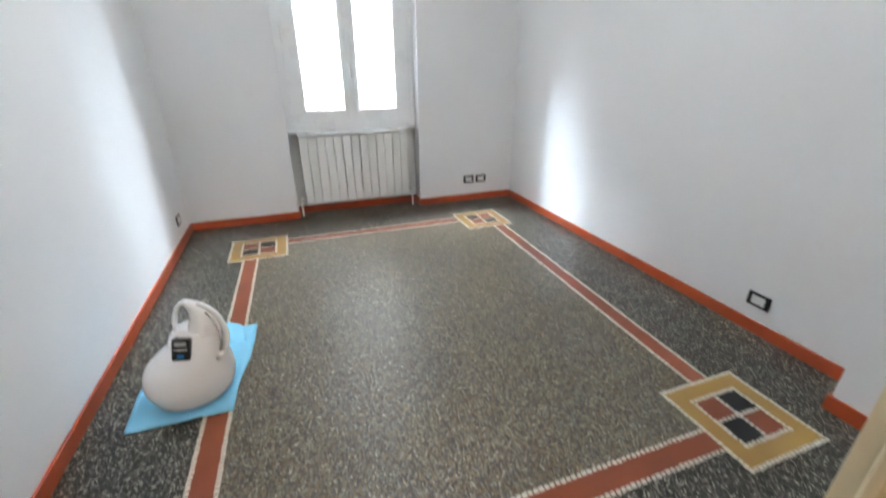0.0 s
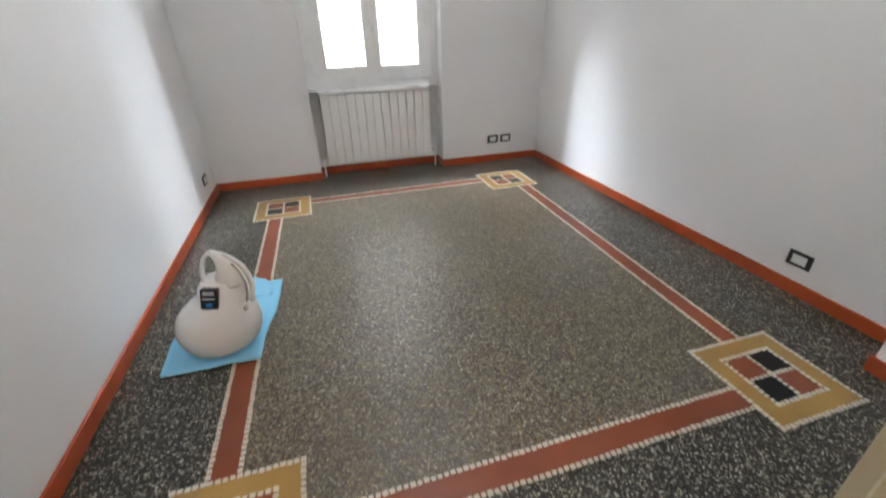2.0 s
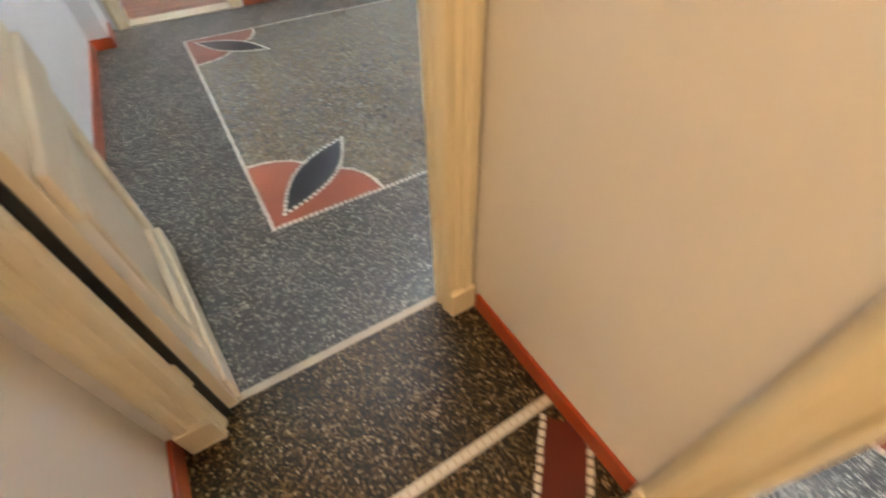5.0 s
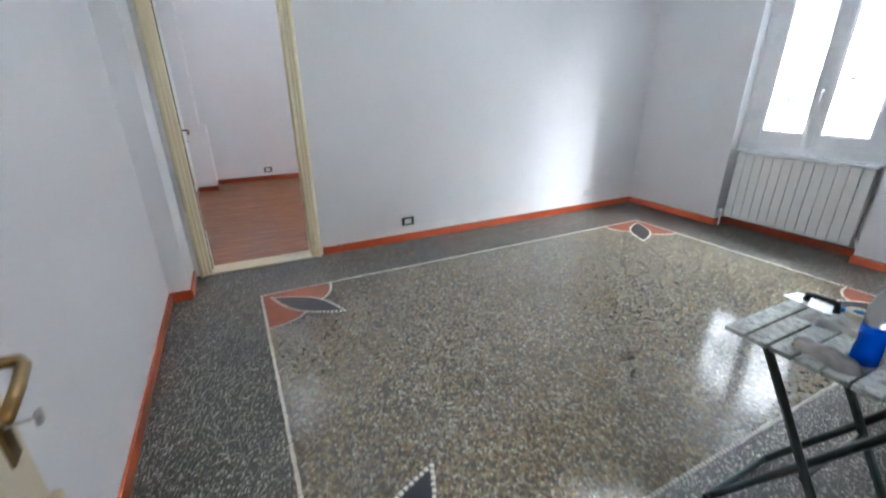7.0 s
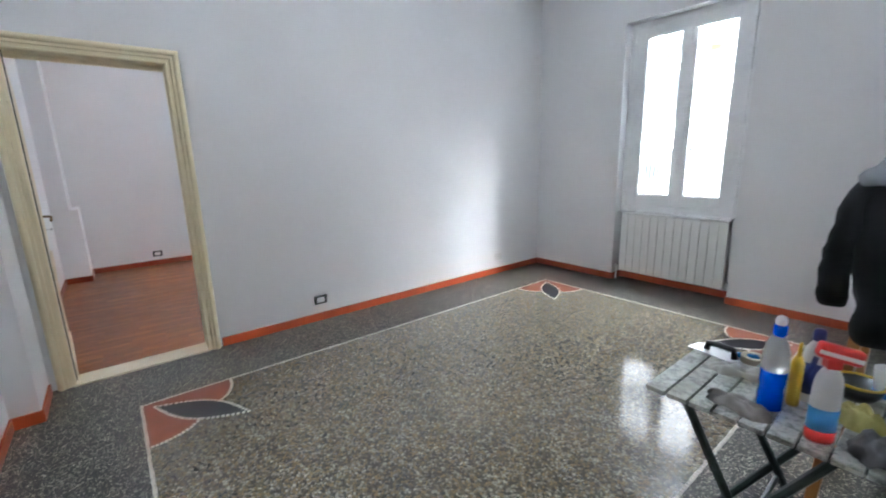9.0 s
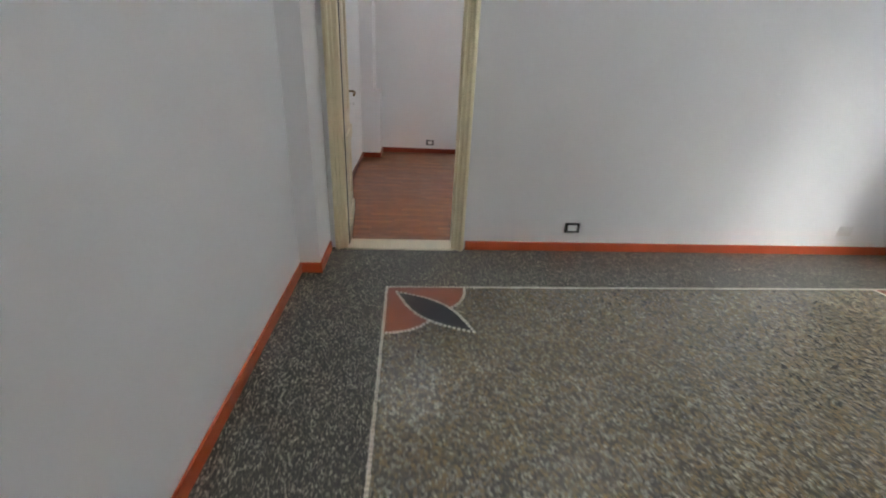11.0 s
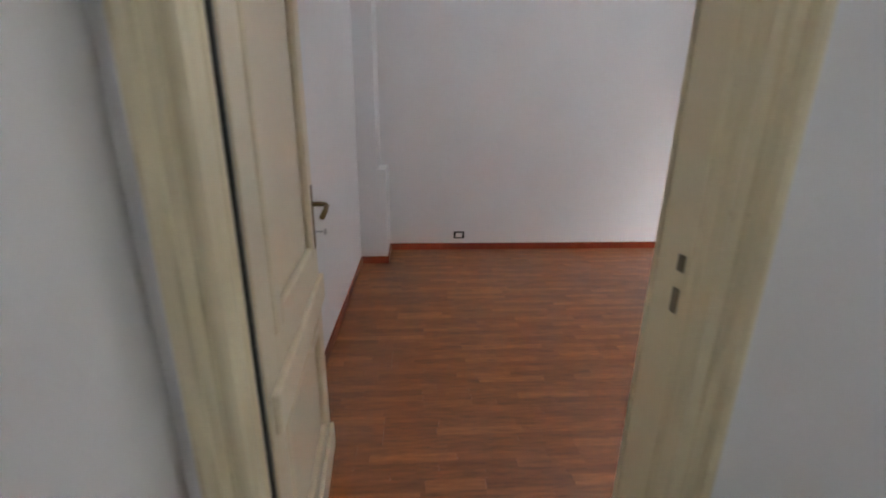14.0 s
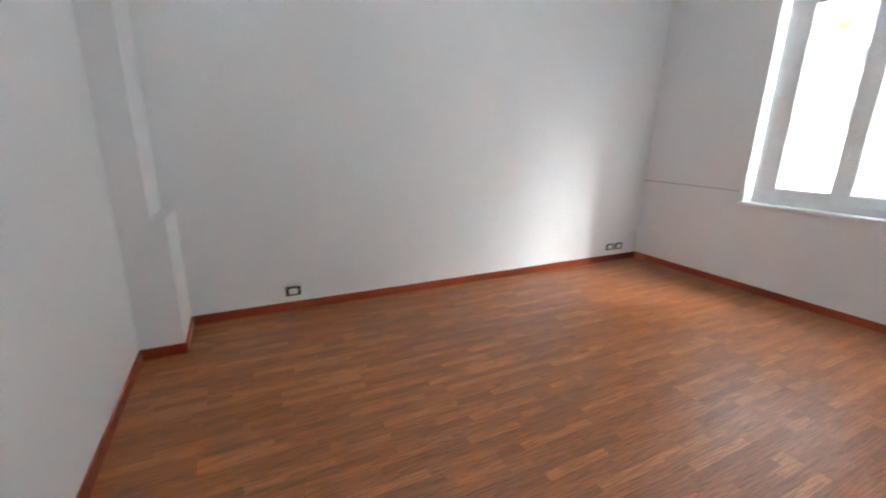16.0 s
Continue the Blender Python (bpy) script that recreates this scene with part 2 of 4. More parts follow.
def box(bm, x0, x1, y0, y1, z0, z1, bev=0.0):
    if bev:
        b = bmesh.new()
        box(b, x0, x1, y0, y1, z0, z1)
        bmesh.ops.bevel(b, geom=list(b.edges), offset=bev, segments=2, affect="EDGES", profile=0.5)
        vs = [bm.verts.new(v.co) for v in b.verts]
        b.verts.index_update()
        for f in b.faces:
            bm.faces.new([vs[v.index] for v in f.verts])
        b.free()
        return bm
    v = [bm.verts.new((x, y, z)) for x in (x0, x1) for y in (y0, y1) for z in (z0, z1)]
    for f in ((0, 1, 3, 2), (4, 6, 7, 5), (0, 4, 5, 1), (2, 3, 7, 6), (0, 2, 6, 4), (1, 5, 7, 3)):
        bm.faces.new([v[i] for i in f])
    return bm


def bx(*a, bev=0.0):
    return box(bmesh.new(), *a, bev=bev)


def prism(bm, pts, z0, z1):
    """A flat outline, raised from z0 to z1."""
    lo = [bm.verts.new((x, y, z0)) for x, y in pts]
    hi = [bm.verts.new((x, y, z1)) for x, y in pts]
    bm.faces.new(hi)
    bm.faces.new(lo[::-1])
    n = len(pts)
    for i in range(n):
        bm.faces.new((lo[i], lo[(i + 1) % n], hi[(i + 1) % n], hi[i]))
    return bm


def lathe(bm, prof, n=24, cx=0.0, cy=0.0, sx=1.0, sy=1.0):
    """Rings of (radius, z) about an upright axis, capped."""
    rings = []
    for r, z in prof:
        rings.append([bm.verts.new((cx + sx * r * math.cos(2 * math.pi * i / n), cy + sy * r * math.sin(2 * math.pi * i / n), z)) for i in range(n)])
    for a, b in zip(rings, rings[1:]):
        for i in range(n):
            bm.faces.new((a[i], a[(i + 1) % n], b[(i + 1) % n], b[i]))
    bm.faces.new(rings[0][::-1])
    bm.faces.new(rings[-1])
    return bm


def tube(bm, pts, r, n=10, flat=1.0):
    """A round bar along points."""
    pts = [Vector(p) for p in pts]
    rings, last = [], None
    for i, p in enumerate(pts):
        d = (pts[min(i + 1, len(pts) - 1)] - pts[max(i - 1, 0)]).normalized()
        if last is None:
            side = d.cross(Vector((0, 0, 1)))
            side = side.normalized() if side.length > 0.05 else Vector((1, 0, 0))
        else:
            side = (last - d * last.dot(d)).normalized()
        last = side
        up = side.cross(d).normalized()
        rings.append([bm.verts.new(p + side * r * math.cos(2 * math.pi * k / n) + up * r * flat * math.sin(2 * math.pi * k / n)) for k in range(n)])
    for a, b in zip(rings, rings[1:]):
        for k in range(n):
            bm.faces.new((a[k], a[(k + 1) % n], b[(k + 1) % n], b[k]))
    bm.faces.new(rings[0])
    bm.faces.new(rings[-1][::-1])
    return bm


def setting(name, bm, material, smooth=False):
    return tagged(part(name, bm, material, smooth=smooth), kind="structure")


# ---- walls, floors, ceilings ----
H = 3.6


def wall(name, x0, x1, y0, y1, material, holes=(), z1=H):
    """A wall along its longer side, with holes (from, to, z from, z to) through it."""
    bm = bmesh.new()
    along_x = (x1 - x0) > (y1 - y0)
    a0, a1 = (x0, x1) if along_x else (y0, y1)

    def piece(p, q, zl, zh):
        if q - p > 1e-4 and zh - zl > 1e-4:
            if along_x:
                box(bm, p, q, y0, y1, zl, zh)
            else:
                box(bm, x0, x1, p, q, zl, zh)

    at = a0
    for h0, h1, zl, zh in sorted(holes):
        piece(at, h0, 0, z1)
        piece(h0, h1, 0, zl)
        piece(h0, h1, zh, z1)
        at = h1
    piece(at, a1, 0, z1)
    return setting(name, bm, material)


WIN_A, WIN_B, WIN_C = (-0.105, 1.148), (-3.685, -2.503), (-7.43, -5.99)
wall("wall_north", -4.785, 2.215, 4.12, 4.30, WHITE_WALL, [(*WIN_A, 0, 2.775), (*WIN_B, 0, 2.765)])
wall("wall_north_outer", -4.785, 2.36, 4.302, 4.5, WHITE_WALL, [(WIN_A[0] + 0.02, WIN_A[1] - 0.02, 0.82, 2.76), (WIN_B[0] + 0.02, WIN_B[1] - 0.02, 0.82, 2.75)])
wall("wall_north_bedroom", -8.70, -4.935, 4.245, 4.5, PINK_WALL, [(*WIN_C, 0.86, 2.72)])
wall("wall_between_rooms", -4.933, -4.785, -1.1, 4.5, WHITE_WALL, [(-0.80, 0.106, 0, 2.15)])
wall("wall_bedroom_side", -4.937, -4.934, -0.955, 4.245, PINK_WALL, [(-0.80, 0.106, 0, 2.15)])
wall("wall_partition", -1.175, -1.055, 0.165, 4.12, WHITE_WALL)
wall("wall_hall_west", -1.172, -1.09, -2.4, 0.165, HALL_WALL, [(-0.77, 0.02, 0, 2.15)])
wall("wall_living_east_face", -1.175, -1.1725, -0.985, 0.165, WHITE_WALL, [(-0.77, 0.02, 0, 2.15)])
wall("wall_hall_stub", -1.09, -0.58, -0.98, -0.86, HALL_WALL)
wall("wall_hall_north", -1.09, 2.215, 0.088, 0.162, HALL_WALL, [(-0.32, 0.56, 0, 2.15)])
wall("wall_room_south_face", -1.055, 2.215, 0.1625, 0.165, WHITE_WALL, [(-0.32, 0.56, 0, 2.15)])
wall("wall_living_south", -4.785, -1.175, -1.1, -0.985, WHITE_WALL)
wall("wall_bedroom_south", -8.70, -4.937, -1.07, -0.955, PINK_WALL)
wall("wall_bedroom_west", -8.70, -8.565, -0.955, 4.245, PINK_WALL)
wall("wall_east", 2.215, 2.36, -2.4, 4.302, WHITE_WALL)
wall("wall_hall_south", -1.09, 1.7, -2.5, -2.4, HALL_WALL)
wall("wall_hall_east", 1.7, 1.8, -2.5, 0.095, HALL_WALL)
setting("pier_room", bx(1.96, 2.215, 0.165, 0.715, 0, H), WHITE_WALL)
setting("pier_living", bx(-4.785, -4.375, -0.985, -0.852, 0, H), WHITE_WALL)
bm = bx(-8.565, -8.105, -0.955, -0.777, 0.9, H)
box(bm, -8.565, -8.105, -0.955, -0.695, 0, 0.9)
prism(bm, [(-8.565, -0.777), (-8.105, -0.777), (-8.105, -0.695), (-8.565, -0.695)], 0.9, 0.925)
setting("pier_bedroom", bm, PINK_WALL)
setting("ceiling", bx(-8.70, 2.36, -2.5, 4.5, H, H + 0.15), CEIL)
setting("floor_hall", bx(-1.153, 1.7, -2.4, 0.113, -0.1, 0), HALL_FLOOR)
setting("floor_room", bx(-1.055, 2.215, 0.113, 4.3, -0.1, 0), MARGIN)
setting("floor_living", bx(-4.933, -1.153, -0.985, 4.3, -0.1, 0), MARGIN)
setting("floor_bedroom", bx(-8.565, -4.933, -0.955, 4.245, -0.1, -0.009), PLASTIC_BLACK)
# thin grey-brown strip along the top of the ledge
setting("ledge_strip", bx(-8.565, -7.46, 4.221, 4.2268, 0.974, 0.984, bev=0.001), paint("grey_brown_strip", (0.48, 0.45, 0.42), 0.5))
setting("wall_ledge", box(bx(-8.565, -7.46, 4.227, 4.246, 0.0, 0.985), -7.46, -4.937, 4.227, 4.246, 0.0, 0.849), PINK_WALL)


# ---- floor inlays ----
def slab(name, x0, x1, y0, y1, z, material, parent=None):
    return setting(name, bx(x0, x1, y0, y1, 0.0002, z), material)


def teeth(bm, p, q, z, size=0.0165, step=0.0225, wobble=0.0015):
    """A line of small square stones set in zigzag."""
    p, q = Vector(p), Vector(q)
    n = max(2, round((q - p).length / step))
    d = (q - p).normalized()
    nrm = Vector((-d.y, d.x))
    for i in range(n + 1):
        c = p + (q - p) * i / n + nrm * (random.uniform(-wobble, wobble))
        s = size * random.uniform(0.42, 0.55)
        a = random.uniform(-0.15, 0.15) + math.atan2(d.y, d.x)
        pts = [(c.x + s * 1.414 * math.cos(a + math.pi / 4 + k * math.pi / 2), c.y + s * 1.414 * math.sin(a + math.pi / 4 + k * math.pi / 2)) for k in range(4)]
        prism(bm, pts, 0.0003, z + random.uniform(0, 0.0005))


def frame_teeth(bm, x0, x1, y0, y1, z):
    for p, q in (((x0, y0), (x1, y0)), ((x1, y0), (x1, y1)), ((x1, y1), (x0, y1)), ((x0, y1), (x0, y0))):
        teeth(bm, p, q, z)


SQUARES = ((-0.70, 0.605, 0.405, 0), (1.352, 0.605, 0.418, 1), (-0.665, 3.24, 0.43, 1), (1.36, 3.265, 0.43, 0))
slab("floor_field", -0.52, 1.60, 0.76, 3.53, 0.0015, FIELD_A)
BX0, BX1, BY0, BY1 = -4.17, -1.80, -0.40, 3.52
slab("floor_field", BX0, BX1, BY0, BY1, 0.0015, FIELD_B)

stones = bmesh.new()


def band(x0, y0, x1, y1, half=0.050):
    """A red band between two points, edged by white stones."""
    a, b = Vector((x0, y0)), Vector((x1, y1))
    n = (b - a).normalized()
    n = Vector((-n.y, n.x)) * half
    setting("red_band", prism(bmesh.new(), [tuple(p) for p in (a - n, b - n, b + n, a + n)], 0.0002, 0.003), RED)
    teeth(stones, a - n, b - n, 0.0045)
    teeth(stones, a + n, b + n, 0.0045)


band(-0.295, 0.757, 1.352, 0.757)
band(-0.235, 3.532, 1.36, 3.535)
band(-0.55, 1.01, -0.505, 3.24)
band(1.585, 1.023, 1.655, 3.265)
for cx, cy, sq, turn in SQUARES:
    slab("ochre_square", cx, cx + sq, cy, cy + sq, 0.003, OCHRE)
    frame_teeth(stones, cx, cx + sq, cy, cy + sq, 0.0045)
    i0, i1, mid = 0.085, sq - 0.085, sq / 2
    frame_teeth(stones, cx + i0, cx + i1, cy + i0, cy + i1, 0.0055)
    teeth(stones, (cx + mid, cy + i0), (cx + mid, cy + i1), 0.0055)
    teeth(stones, (cx + i0, cy + mid), (cx + i1, cy + mid), 0.0055)
    for ix, (u0, u1) in enumerate(((i0, mid), (mid, i1))):
        for iy, (v0, v1) in enumerate(((i0, mid), (mid, i1))):
            slab("inlay_square", cx + u0, cx + u1, cy + v0, cy + v1, 0.0042, RED if (ix + iy + turn) % 2 == 0 else BLACK)

frame_teeth(stones, BX0, BX1, BY0, BY1, 0.0045)


def leaf_corner(cx, cy, sx, sy):
    """A red quarter shape with a black leaf along its diagonal."""

    def at(u, v):
        return (cx + sx * u, cy + sy * v)

    half = [(0, 0), (0.495, 0), (0.488, 0.08), (0.47, 0.14), (0.435, 0.205), (0.38, 0.255), (0.30, 0.30)]
    mirror = [(v, u) for u, v in half[::-1]][1:-1]
    setting("red_corner", prism(bmesh.new(), [at(*p) for p in half + mirror], 0.0002, 0.003), RED)
    c0, c1, w = 0.065, 0.49, 0.094
    rim = []
    n = 12
    for k in range(n + 1):
        s = c0 + (c1 - c0) * k / n
        b = w * math.sin(math.pi * k / n)
        rim.append((s + b * 0.707, s - b * 0.707))
    rim2 = [(v, u) for u, v in rim[::-1]][1:-1]
    loop = [at(*p) for p in rim + rim2]
    setting("black_leaf", prism(bmesh.new(), loop, 0.0002, 0.0042), BLACK)
    for p, q in zip(loop, loop[1:] + loop[:1]):
        teeth(stones, p, q, 0.0055)
    for p, q in zip(half[1:], half[2:-1]):
        teeth(stones, at(*p), at(*q), 0.0045)
        teeth(stones, at(p[1], p[0]), at(q[1], q[0]), 0.0045)


for cx, sx in ((BX0, 1), (BX1, -1)):
    for cy, sy in ((BY0, 1), (BY1, -1)):
        leaf_corner(cx, cy, sx, sy)

# hall floor
teeth(stones, (-0.675, 0.06), (-0.675, -2.2), 0.0045)
teeth(stones, (-0.675, -2.2), (1.5, -2.2), 0.0045)
slab("hall_field_strip", -0.69, -0.66, -2.2, 0.08, 0.003, STRIP)
q = 0.7071
for s0, s1 in ((0, 1.9),):
    c = Vector((-0.60, 0.07))
    d = Vector((q, -q))
    nn = Vector((q, q)) * 0.055
    e = c + d * s1
    pts = [c - nn, e - nn, e + nn, c + nn]
    setting("red_band", prism(bmesh.new(), [(p.x, p.y) for p in pts], 0.0002, 0.0035), RED_DARK)
    for sgn in (-1, 1):
        teeth(stones, c + nn * sgn * 1.15, e + nn * sgn * 1.15, 0.0045)
slab("threshold_strip", -0.29, 0.53, 0.100, 0.126, 0.004, STRIP)
slab("threshold_strip", -1.165, -1.140, -0.74, -0.01, 0.004, STRIP)
tagged(part("inlay_stones", stones, TESSERA), "small white marble stones set in dotted lines round the floor inlays", "mosaic", kind="stuff")
setting("threshold_marble", bx(-4.933, -4.75, -0.734, 0.077, 0.0, 0.012, bev=0.002), MARBLE)


# ---- skirting ----
def skirt(x0, y0, x1, y1, h=0.072, t=0.013):
    """Skirting along a wall face, standing out to its left when going from 0 to 1."""
    d = (Vector((x1, y1)) - Vector((x0, y0))).normalized()
    n = Vector((-d.y, d.x)) * t
    a, b = Vector((x0, y0)), Vector((x1, y1))
    bm = bmesh.new()
    prism(bm, [tuple(a), tuple(b), tuple(b + n), tuple(a + n)], 0.0, h)
    top = [e for e in bm.edges if all(abs(v.co.z - h) < 1e-5 for v in e.verts)]
    bmesh.ops.bevel(bm, geom=top, offset=0.003, segments=1, affect="EDGES")
    setting("skirting", bm, SKIRT_BED if max(x0, x1) < -4.9 else SKIRT)


T = 0.013
for seg in (
    (2.215, 4.12, WIN_A[1], 4.12), (WIN_A[0], 4.12, -1.055, 4.12), (-1.055, 4.12 - T, -1.055, 0.165),
    (2.215, 0.715 + T, 2.215, 4.12 - T), (1.96, 0.715, 2.215, 0.715), (1.96, 0.165, 1.96, 0.715 + T),
    (-1.175, 4.12, WIN_B[1], 4.12), (WIN_B[0], 4.12, -4.785, 4.12), (-4.785, 4.12 - T, -4.785, 0.172),
    (-4.74, -0.852, -4.375, -0.852), (-4.375, -0.852 + T, -4.375, -0.985),
    (-4.375 + T, -0.985, -1.175, -0.985), (-1.175, 0.11, -1.175, 4.12 - T),
    (-8.565, 4.227, -8.565, -0.695 + T), (-8.565, -0.695, -8.105, -0.695), (-8.105, -0.695 + T, -8.105, -0.955),
    (-8.105 + T, -0.955, -4.937, -0.955), (-4.937, 4.227, -8.565 + T, 4.227), (-4.937, 0.2, -4.937, 4.245 - T),
    (-0.395, 0.088, -1.05, 0.088), (-1.09, -0.86, -0.58, -0.86), (-1.09, -0.98, -1.09, -2.4),
    (WIN_A[1], 4.302, WIN_A[0], 4.302), (WIN_B[1], 4.302, WIN_B[0], 4.302), (WIN_A[1], 4.12, WIN_A[1], 4.302 - T), (WIN_A[0], 4.302 - T, WIN_A[0], 4.12), (WIN_B[1], 4.12, WIN_B[1], 4.302 - T), (WIN_B[0], 4.302 - T, WIN_B[0], 4.12),
):
    skirt(*seg)


# ---- door frames ----
def casing_profile(w=0.10, d=0.032):
    return [(0, 0), (0, d * 0.55), (0.010, d * 0.85), (0.022, d), (0.034, d * 0.95), (0.038, d * 0.6), (0.056, d * 0.62), (0.060, d * 0.42), (0.078, d * 0.44), (0.082, d * 0.75), (0.092, d * 0.7), (w, d * 0.35), (w + 0.003, 0.004), (w + 0.010, -0.004), (w + 0.011, -0.016), (w + 0.004, -0.020), (w + 0.005, -0.034), (w + 0.010, -0.038), (w + 0.011, -0.048), (w, -0.054), (w, 0)]


def casing(name, m, width, height, w=0.10, parent=None, d=0.032):
    """A moulded frame round an opening: x across, z up, standing out to -y; m places it. u=0 is the outer edge."""
    prof = casing_profile(w, d)
    bm = bmesh.new()
    rows = []
    for u, v in prof:
        o = w - u
        rows.append([bm.verts.new(m @ Vector(p)) for p in ((-width / 2 - o, -v, 0), (-width / 2 - o, -v, height + o), (width / 2 + o, -v, height + o), (width / 2 + o, -v, 0))])
    n = len(rows)
    for i in range(n):
        a, b = rows[i], rows[(i + 1) % n]
        for k in range(3):
            bm.faces.new((a[k], a[k + 1], b[k + 1], b[k]))
    bm.faces.new([r[0] for r in rows])
    bm.faces.new([r[3] for r in rows][::-1])
    ob = part(name, bm, CREAM, parent)
    return ob


def lining(m, width, height, y0, y1, parent, t=0.028, stop=None):
    bm = bmesh.new()
    for p in ((-width / 2 - t, -width / 2, y0, y1, 0, height), (width / 2, width / 2 + t, y0, y1, 0, height), (-width / 2 - t, width / 2 + t, y0, y1, height, height + t)):
        box(bm, *p)
    if stop:
        s0, s1 = stop
        for p in ((-width / 2, -width / 2 + 0.014, s0, s1, 0, height), (width / 2 - 0.014, width / 2, s0, s1, 0, height), (-width / 2 + 0.014, width / 2 - 0.014, s0, s1, height - 0.014, height)):
            box(bm, *p)
    bm.transform(m)
    return part("lining", bm, CREAM, parent)


def foot_blocks(m, width, w, parent, d=0.036):
    for s in (-1, 1):
        x = s * (width / 2 + w / 2)
        bm = bx(x - w / 2 - 0.003, x + w / 2 + 0.003, -d, 0.0, 0, 0.11, bev=0.003)
        bm.transform(m)
        part("plinth_block", bm, CREAM, parent)


def strike(m, x, y, z, parent):
    for dz, hh in ((0.0, 0.032), (-0.085, 0.05)):
        bm = bx(x - 0.0015, x + 0.0015, y - 0.009, y + 0.009, z + dz, z + dz + hh)
        bm.transform(m)
        part("latch_slot", bm, SLOT, parent, "dull metal latch slot")


door_frames = []
# from the hall into the first room: x across, faces -y
f1 = tagged(new("door_1"), kind="structure")
m1 = pose(0.12, 0.088, 0)
casing("casing", m1, 0.82, 2.12, 0.095, f1)
lining(m1, 0.82, 2.12, 0.0, 0.077, f1, stop=None)
foot_blocks(m1, 0.82, 0.095, f1)
for z in (0.22, 1.05, 1.85):
    bm = lathe(bmesh.new(), [(0.006, z), (0.007, z + 0.004), (0.007, z + 0.1), (0.006, z + 0.104)], 10, -0.402, 0.05)
    bm.transform(m1)
    part("hinge", bm, CREAM, f1)
# from the hall into the living room: faces +x
f2 = tagged(new("door_2"), kind="structure")
m2 = pose(-1.09, -0.375, 0, 0, 0, 90)
casing("casing", m2, 0.73, 2.12, 0.085, f2, d=0.03)
lining(m2, 0.73, 2.12, 0.0, 0.085, f2)
foot_blocks(m2, 0.73, 0.085, f2, d=0.034)
# black strip put where the hinge gap lies in shade
bm = bx(-0.366, -0.338, 0.026, 0.0325, 0, 2.118)
bm.transform(m2)
part("gap_shade", bm, PLASTIC_BLACK, f2, "black strip standing for the dark hinge gap")
# from the living room into the bedroom: faces +x
f3 = tagged(new("door_3"), kind="structure")
m3 = pose(-4.785, -0.3285, 0, 0, 0, 90)
casing("casing", m3, 0.813, 2.12, 0.08, f3, d=0.045)
lining(m3, 0.813, 2.12, 0.0, 0.07, f3)
bm = bx(0.4065, 0.4345, 0.07, 0.152, 0, 2.12)
box(bm, -0.47, 0.4345, 0.07, 0.152, 2.12, 2.148)
bm.transform(m3)
part("lining", bm, CREAM, f3)
m3b = pose(-4.937, -0.3465, 0, 0, 0, -90)
casing("casing", m3b, 0.905, 2.12, 0.06, f3, d=0.015)
# shaded gap beside the bedroom leaf, drawn as a black strip
bm = bx(-0.408, -0.3905, 0.0555, 0.062, 0, 2.118)
bm.transform(m3)
part("gap_shade", bm, PLASTIC_BLACK, f3, "black strip standing for the dark hinge gap")
strike(m3, 0.405, 0.075, 1.085, f3)


